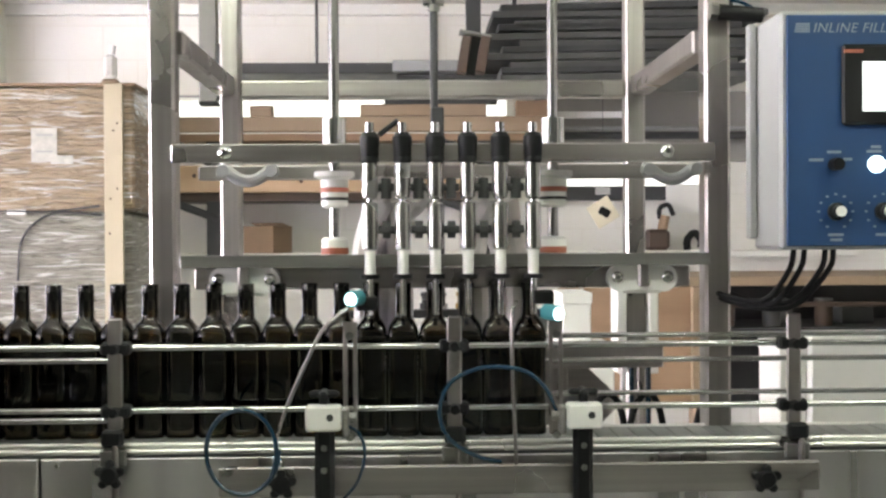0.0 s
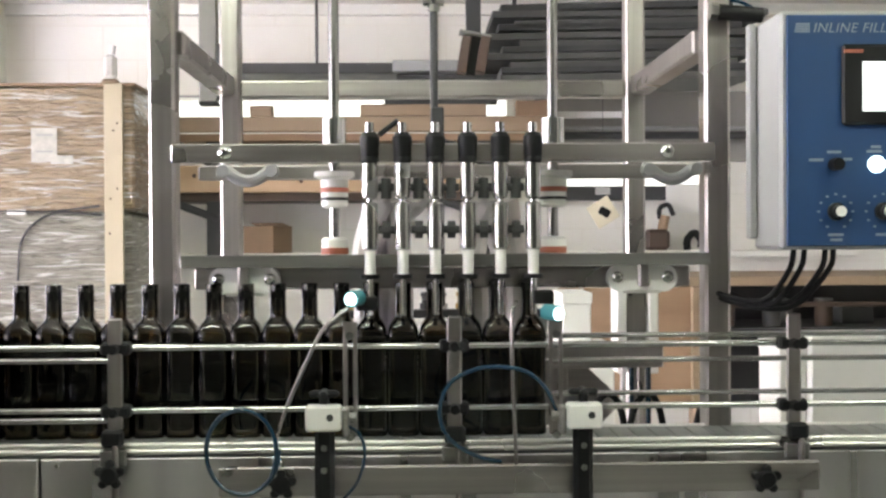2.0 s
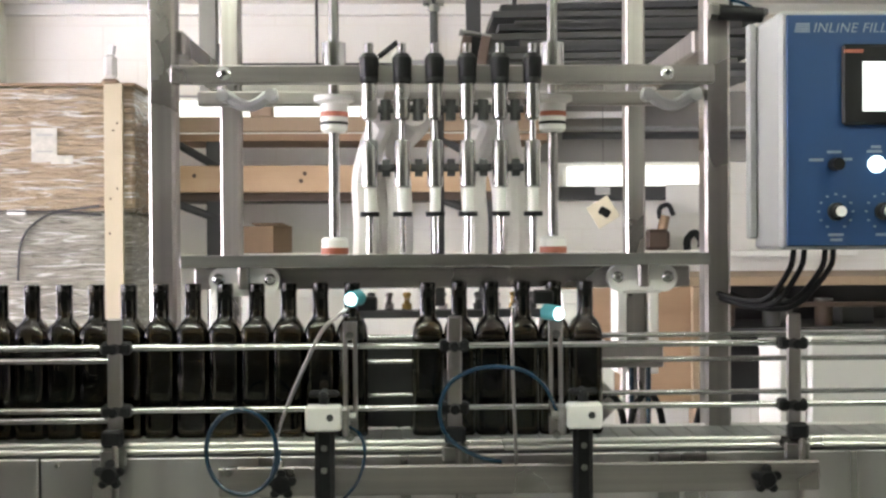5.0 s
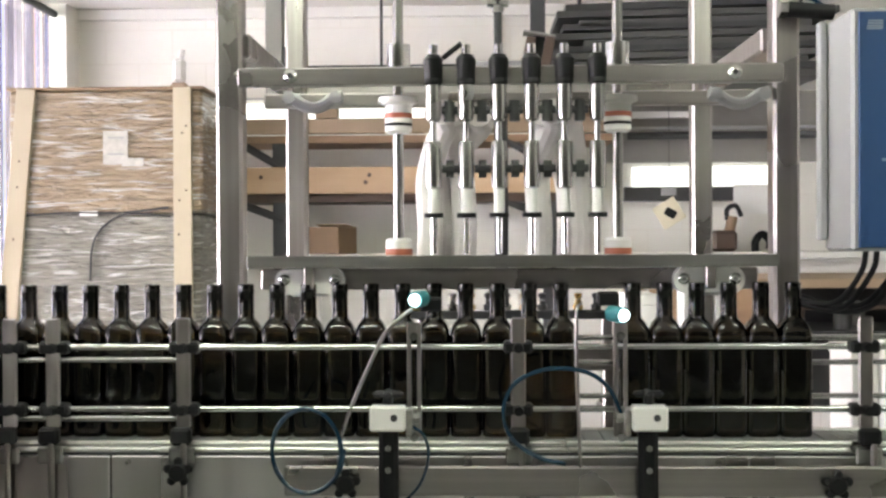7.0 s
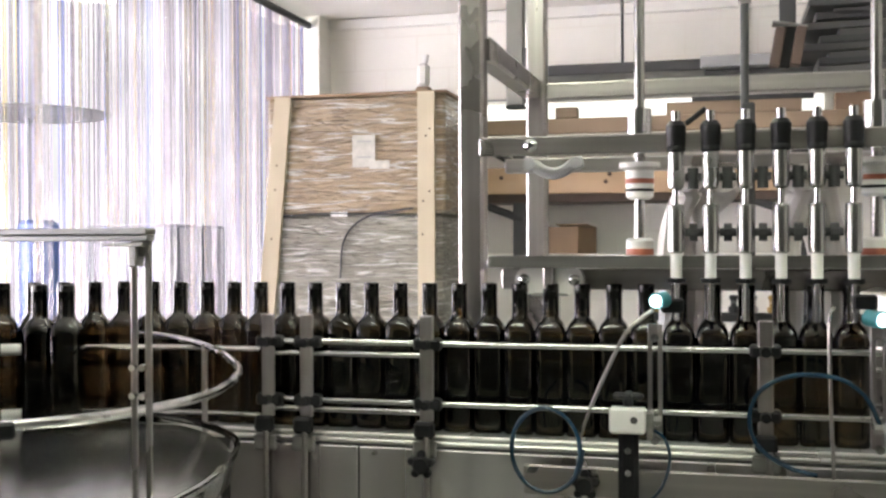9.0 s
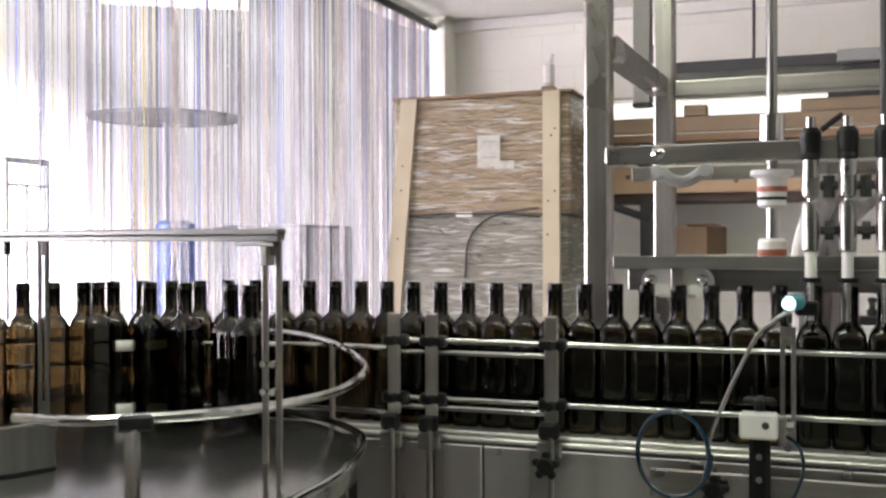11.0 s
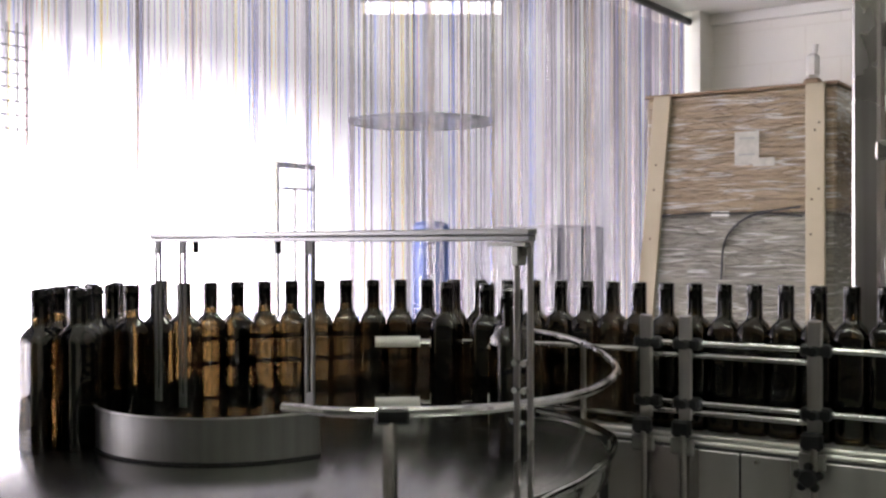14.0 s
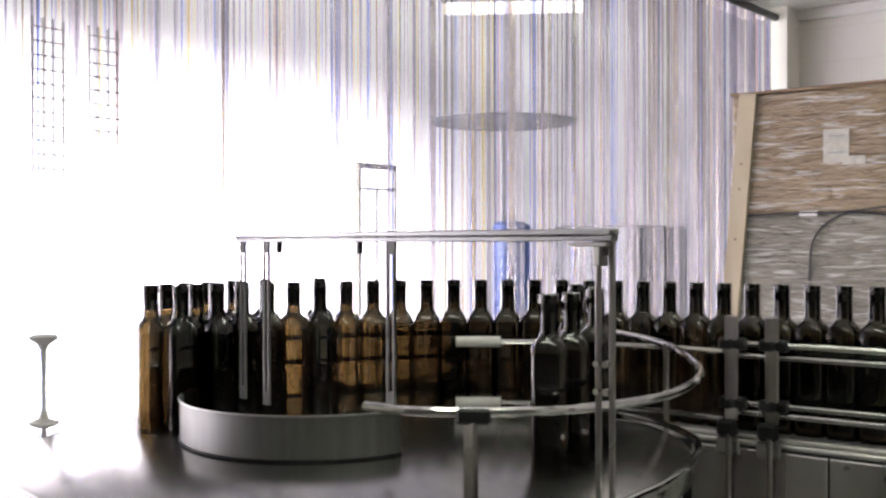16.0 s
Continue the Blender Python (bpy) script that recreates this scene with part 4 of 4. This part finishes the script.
single("pale_rail", span(0.72, 1.24, 5.9, 5.94, 2.01, 2.045, 0.003), WHITE_PLASTIC, "white plastic rail sticking out of the rack", "rail")

GREY_METAL = plain("mid_grey_metal", (0.20, 0.20, 0.195), 0.45, 0.25, 5, 0.4)
# overhead store: steel post, dark bars and a stack of grey sheets
hp = thing("hanging_post", (-0.842, 4.5, 0), "galvanised steel post hanging from the ceiling", "steel post")
part("post", span(-0.042, 0.030, -0.03, 0.03, 1.92, CEIL, 0.004), plain("galvanised", (0.21, 0.20, 0.19), 0.5, 0.25, 6, 0.5), hp)
part("flange", span(0.031, 0.05, -0.03, 0.03, 1.93, 2.16, 0.003), GREY_DARK, hp)
part("foot", span(-0.046, 0.034, -0.034, 0.034, 1.905, 1.919, 0.002), BLACK, hp)
oh = thing("overhead_store", (0, 5.3, 0), "grey metal sheets and dark bars stored under the ceiling", "overhead rack")
for x0, x1, y, z0, z1, m_ in ((-0.92, -0.08, 0.2, 2.195, 2.25, GREY_DARK), (-0.08, 0.72, 0.2, 2.165, 2.19, GREY_DARK), (-0.10, 0.26, 0.15, 2.20, 2.255, GREY_PAINT)):
    part("sheet" if z1 - z0 > 0.03 else "bar", span(x0, x1, y, y + 0.30, z0, z1, 0.004), m_, oh)
part("hanger", rod((-0.5, 0.35, 2.2), (-0.5, 0.35, CEIL), 0.008), GREY_DARK, oh)
ib = thing("brown_clamp", (0.285, 5.0, 2.10), "brown painted steel beam clamp hanging on a dark post", "beam clamp")
im = Matrix.Rotation(radians(10), 4, "Y")
part("block", join(box(0.045, 0.10, 0.17, (-0.042, 0, 0.10), 0.004, im), box(0.045, 0.10, 0.17, (0.046, 0, 0.10), 0.004, im)), BROWN, ib)
part("web", box(0.05, 0.02, 0.19, (0.0, 0.0, 0.10), 0.003, im), BLACK, ib)
part("post", span(-0.03, 0.04, 0.04, 0.09, 0.20, 0.619, 0.003), GREY_DARK, ib)
part("cap", box(0.15, 0.10, 0.012, (0.01, 0, 0.195), 0.003, im), STEEL_DULL, ib)

# grey sheet added for the wall's shaded stretch near the overhead store
structure("wall_panel", span(0.72, 2.6, 6.24, 6.295, 1.79, 2.20, 0.004), plain("grey_wall_shade", (0.30, 0.29, 0.27), 0.7, 0.15, 3), "grey sheet painting in the shaded part of the back wall")
SHEET_GREY = plain("dusty_grey_metal", (0.11, 0.11, 0.108), 0.55, 0.35, 5, 0.3)
sh = thing("sheet_stack", (1.05, 5.15, 2.0), "stack of long dull grey metal sheets hung under the ceiling", "metal sheets")
for k in range(11):
    w0 = 0.62 + 0.06 * math.sin(k * 2.3)
    part("sheet", box(2 * w0, 0.5, 0.033, (0.05 * math.sin(k * 1.7), 0.3, 0.135 + 0.034 * k + 0.006 * math.sin(k * 2.1)), 0.003, Matrix.Rotation(radians(1.2 * math.sin(k * 3.1) - 1.0), 4, "Y")), (SHEET_GREY, GREY_DARK, SHEET_GREY)[k % 3], sh)
for x in (-0.5, 0.5):
    part("hanger", rod((x, 0.58, 0.1), (x, 0.58, CEIL - 2.0), 0.012), GREY_DARK, sh)

# right-hand clutter seen through the frame
tg = thing("hang_tag", (0.943, 5.28, 1.472), "cream paper tag with a dark print hanging on a wire", "tag")
part("card", box(0.122, 0.004, 0.122, (0, 0, 0), 0.001, Matrix.Rotation(radians(58), 4, "Y")), plain("cream_card", (0.70, 0.64, 0.48), 0.7, 0.06), tg)
part("print", box(0.056, 0.003, 0.04, (0.005, -0.004, 0.0), 0.006, Matrix.Rotation(radians(30), 4, "Y")), BLACK, tg)
part("wire", rod((0.0, 0, 0.07), (0.0, 0, 0.70), 0.0015, 6), GREY_DARK, tg)
part("clip", span(-0.04, 0.035, -0.008, 0.0, 0.085, 0.125, 0.003), GREY_PAINT, tg)
single("notice", span(1.469, 1.678, 6.172, 6.179, 1.487, 1.655), PAPER, "white paper notice hanging in front of the window", "notice")
ex = thing("torch_tool", (1.40, 6.12, 1.271), "red-brown hand tool with a black handle on the shelf", "hand tool")
part("body", box(0.14, 0.10, 0.12, (0, 0, 0.061), 0.02), BROWN, ex)
part("tank", rod((0.03, 0, 0.10), (0.05, 0, 0.20), 0.03, 14), CARD, ex)
part("handle", tube([(0.02, 0, 0.18), (0.02, 0, 0.24), (0.07, 0, 0.26), (0.10, 0, 0.20)], 0.014, 8), BLACK, ex)
hk = single("black_hook", tube([(1.60, 6.2, 1.271), (1.60, 6.2, 1.33), (1.64, 6.2, 1.37), (1.68, 6.2, 1.33), (1.68, 6.2, 1.285)], 0.022, 8), BLACK, "black bent hook lying on the shelf", "hook")
# work bench with boxes
bench = thing("work_bench", (0, 4.5, 0), "timber work bench with a plywood front", "work bench")
part("top", span(0.62, 2.4, 0.0, 0.8, 1.135, 1.175, 0.004), PINE_H, bench)
part("front", span(0.72, 1.24, 0.0, 0.02, 0.62, 1.133, 0.002), PLY, bench)
for x in (0.66, 1.22, 2.3):
    part("leg", span(x - 0.045, x + 0.045, -0.02, 0.05, 0.0, 1.133, 0.004), PINE_H, bench)
part("inside", span(1.27, 2.4, 0.5, 0.55, 0.55, 1.133), GREY_DARK, bench)
part("shelf", span(1.27, 2.4, 0.0, 0.5, 0.93, 0.955), GREY_DARK, bench)
part("rail", span(1.27, 2.4, -0.018, 0.0, 1.045, 1.065, 0.003), BROWN, bench)
part("block", span(1.66, 1.72, 0.3, 0.4, 0.956, 1.06, 0.004), GREY_METAL, bench)
part("block", span(1.90, 2.05, 0.2, 0.4, 0.956, 1.03, 0.004), GREY_DARK, bench)
for x0, x1, y, z0, z1 in ((0.505, 0.60, 3.6, 0.0, 1.155), (0.49, 0.66, 3.5, 0.0, 0.985), (1.40, 1.50, 4.05, 0.0, 0.93), (1.505, 2.15, 4.0, 0.0, 0.965)):
    wb = thing("white_carton", ((x0 + x1) / 2, y, 0), "tall white cardboard carton standing behind the filler", "carton", "white cartons")
    w = x1 - x0
    part("carton", span(-w / 2, w / 2, 0, 0.25, z0, z1, 0.004), PAPER, wb)
    part("lid", span(-w / 2 - 0.004, w / 2 + 0.004, -0.004, 0.254, z1 - 0.035, z1 + 0.003, 0.002), PAPER, wb)
for x in (-0.483, 0.597):
    single("post_sleeve", join(span(x - 0.055, x - 0.030, 2.83, 2.92, 0.98, 1.23, 0.003), span(x + 0.030, x + 0.055, 2.83, 2.92, 0.98, 1.23, 0.003), span(x - 0.055, x + 0.055, 2.905, 2.93, 0.98, 1.23, 0.003)), NYLON, "white plastic sleeve round a frame post", "sleeve", "post sleeves")
# machine base behind the conveyor
mb = thing("machine_base", (0, 0, 0), "grey steel base plates and cross beams of the filler", "machine base")
part("cross_beam", span(-0.45, 0.60, 2.55, 2.60, 1.03, 1.09, 0.004), STEEL_H, mb)
part("deck", span(-0.45, 0.60, 2.23, 2.84, 0.78, 0.80, 0.003), STEEL_DULL, mb)
part("leg", span(-0.20, -0.15, 2.5, 2.55, 0.0, 0.78), STEEL_V, mb)
part("leg", span(0.30, 0.35, 2.5, 2.55, 0.0, 0.78), STEEL_V, mb)
part("gusset", box(0.16, 0.02, 0.16, (0.40, 2.62, 0.94), 0.002, Matrix.Rotation(radians(45), 4, "Y")), STEEL_H, mb)
part("upright", span(0.30, 0.37, 2.56, 2.60, 0.80, 1.03, 0.003), STEEL_V, mb)
BRASS = plain("dull_brass", (0.42, 0.29, 0.10), 0.3, 0.2, 9, 1.0)
mf = thing("valve_manifold", (0.09, 2.575, 1.0905), "dark manifold bar with small brass and steel fittings", "manifold")
part("bar", span(-0.26, 0.26, -0.015, 0.015, 0.062, 0.082, 0.003), GREY_DARK, mf)
for x in (-0.22, 0.22):
    part("stand", span(x - 0.012, x + 0.012, -0.01, 0.01, 0.0, 0.0615, 0.002), STEEL_V, mf)
for k in range(12):
    x = -0.235 + 0.043 * k
    part("fitting", join(lathe([(0.010, 0.0825), (0.012, 0.085), (0.012, 0.096), (0.007, 0.098), (0.007, 0.112), (0.010, 0.114), (0.010, 0.122), (0.004, 0.124)], (x, 0, 0), 8), rod((x, -0.006, 0.105), (x, -0.03, 0.101), 0.006, 8)), (BRASS, GREY_DARK, STEEL_V)[k % 3], mf)
for k in range(4):
    part("hose", rod((0.54 + 0.022 * k, 2.75, 0.80), (0.54 + 0.022 * k, 2.75, 1.03), 0.007), (FROST, BLUE_HOSE, STEEL_V, BLUE_HOSE)[k], mb)
for x in (0.38, 0.47, 0.62):
    single("floor_cable", tube([(x, 2.4, 0.801), (x + 0.02, 2.38, 0.95), (x + 0.06, 2.40, 0.99), (x + 0.10, 2.45, 0.93), (x + 0.12, 2.5, 0.801)], 0.008, 8), RUBBER, "black cable looping over the machine's base", "cable", "floor cables")
for x, h, m_ in ((1.36, 0.12, BROWN), (1.56, 0.10, SHEET_GREY), (1.79, 0.12, BROWN)):
    tin = thing("storage_tin", (x, 4.62, 0.9555), "small dusty storage tin on the bench's shelf", "tin", "storage tins")
    part("body", lathe([(0.036, 0.0), (0.038, 0.002), (0.038, h - 0.012), (0.036, h - 0.01)], segs=16), m_, tin)
    part("lid", lathe([(0.039, h - 0.0095), (0.039, h - 0.001), (0.034, h)], segs=16), GREY_METAL, tin)
ac = thing("air_cylinder", (0.645, 2.14, 1.79), "small black and blue air fitting on the frame's top", "air fitting")
part("body", rod((-0.03, 0, 0.005), (0.06, 0, -0.002), 0.016, 14), BLACK, ac)
part("nut", rod((-0.045, 0, 0.006), (-0.03, 0, 0.005), 0.018, 6), CHROME, ac)
part("hose", tube([(0.06, 0, -0.002), (0.03, 0.03, 0.03), (-0.03, 0.05, 0.045), (-0.10, 0.06, 0.06)], 0.004, 6), BLUE_HOSE, ac)

# shapes beyond the curtain
yard = plain("yard_grey", (0.40, 0.40, 0.44), 0.7, 0.2)
cz = thing("canopy", (-6.2, 8.6, 2.5), "dark flat canopy in the yard beyond the curtain", "canopy")
part("roof", lathe([(0.2, 0.0), (0.70, 0.02), (0.74, 0.05), (0.3, 0.10)], segs=24), plain("dark_canvas", (0.12, 0.12, 0.14), 0.8, 0.2), cz)
part("post", rod((0, 0, -2.5), (0, 0, 0.0), 0.02), yard, cz)
st = thing("yard_stand", (-6.0, 6.54, 0), "white frame stand in the yard beyond the curtain", "stand")
for ox in (-0.22, 0.22):
    part("upright", span(-0.02, 0.02, ox - 0.014, ox + 0.014, 0, 1.95), yard, st)
part("top", span(-0.02, 0.02, -0.235, 0.235, 1.955, 2.0), yard, st)
part("rung", span(-0.012, 0.012, -0.205, 0.205, 1.78, 1.80), yard, st)
part("stile", span(-0.012, 0.012, -0.02, 0.006, 0, 1.779), yard, st)
single("blue_drum", lathe([(0.15, 0), (0.17, 0.02), (0.17, 0.76), (0.175, 0.78), (0.17, 0.80), (0.17, 1.50), (0.12, 1.54)], (-5.6, 7.9, 0), 24), plain("blue_drum_paint", (0.03, 0.10, 0.38), 0.4), "tall blue drum in the yard beyond the curtain", "drum")
def lattice_screen(y, rows):
    lattice = thing("lattice_screen", (-6.97, y, 0), "pale lattice screen on the wall beyond the curtain", "screen", "lattice screens")
    for k in range(4):
        part("upright", span(-0.028, 0.0, -0.12 + 0.08 * k, -0.108 + 0.08 * k, 2.86 - 0.1 * rows, 2.95), WHITE_PLASTIC, lattice)
    for k in range(rows):
        part("bar", span(0.001, 0.008, -0.12, 0.136, 2.87 - 0.1 * k, 2.884 - 0.1 * k), WHITE_PLASTIC, lattice)


lattice_screen(4.15, 11), lattice_screen(4.60, 8)
shop_light = thing("yard_light", (-6.25, 8.85, 0), "long lit fitting on a post beyond the curtain", "light")
part("tube", rod((-0.57, -0.40, 3.72), (0.57, 0.40, 3.72), 0.06, 12), glowing("lit_yard_tube", (1.0, 0.97, 0.95), 5.0), shop_light)
part("housing", box(1.45, 0.14, 0.04, (0, 0, 3.802), 0.01, Matrix.Rotation(radians(35), 4, "Z")), yard, shop_light)
part("post", rod((-0.10, 0.14, 0), (-0.10, 0.14, 3.80), 0.02), yard, shop_light)
single("grey_bin", span(-5.3, -4.5, 8.1, 9.2, 0, 1.5, 0.03), yard, "dark grey bin in the yard beyond the curtain", "bin")


# ---- what moves ----
def motions():
    for b, s in queue:
        rows = [(0.0, on_path(s - SHIFT)), (START, on_path(s - SHIFT))]
        for k in range(1, 7):
            rows.append((START + (STOP - START) * k / 6, on_path(s - SHIFT + SHIFT * k / 6)))
        walk(b, rows + [(7.7, on_path(s)), (16.0, on_path(s))])
    for b, x in filled:
        walk(b, [(t, pose(x + SPEED * min(max(t - LEAVE, 0), 8), ROW, CZ)) for t in (0, 2, 4.1, 4.2, 4.3, 5, 6, 7, 8, 9, 10, 11, 12, 12.2, 12.4, 16)])
    for b, phi, out in inner:
        rows = []
        for k in range(33):
            t = k * 0.5
            now = phi + TURN * (t - 16)
            if phi > 0:
                r = 0.40 + 0.06 * min(max((now - 30) / 50, 0), 1)
            else:
                r = min(0.425 + 0.155 * min(max((now + 115) / 105, 0), 1) ** 2 + out, 0.585)
            a = radians(125.9 - now)
            rows.append((t, pose(TABLE.x + r * math.cos(a), TABLE.y + r * math.sin(a), CZ, 0, 0, math.degrees(a) + phi * 1.7)))
        walk(b, rows)
    walk(disc, [(t, pose(TABLE.x, TABLE.y, CZ - 0.008, 0, 0, -TURN * t)) for t in range(0, 17, 2)])
    HEAD = [(0.0, 0.0), (2.2, 0.0), (2.4, 0.018), (2.7, 0.055), (3.0, 0.102), (3.3, 0.145), (3.42, 0.152), (3.6, 0.152), (8.2, 0.152), (8.35, 0.150),
            (8.5, 0.125), (8.7, 0.080), (8.9, 0.035), (9.1, 0.006), (9.2, 0.0), (9.5, 0.0), (16.0, 0.0)]
    walk(head, [(t, pose(0, 2.1, 1.51 + h)) for t, h in HEAD])
    for nz in nozzles:
        walk(nz, [(t, pose(0, 0, -min(h, 0.032))) for t, h in HEAD])


motions()
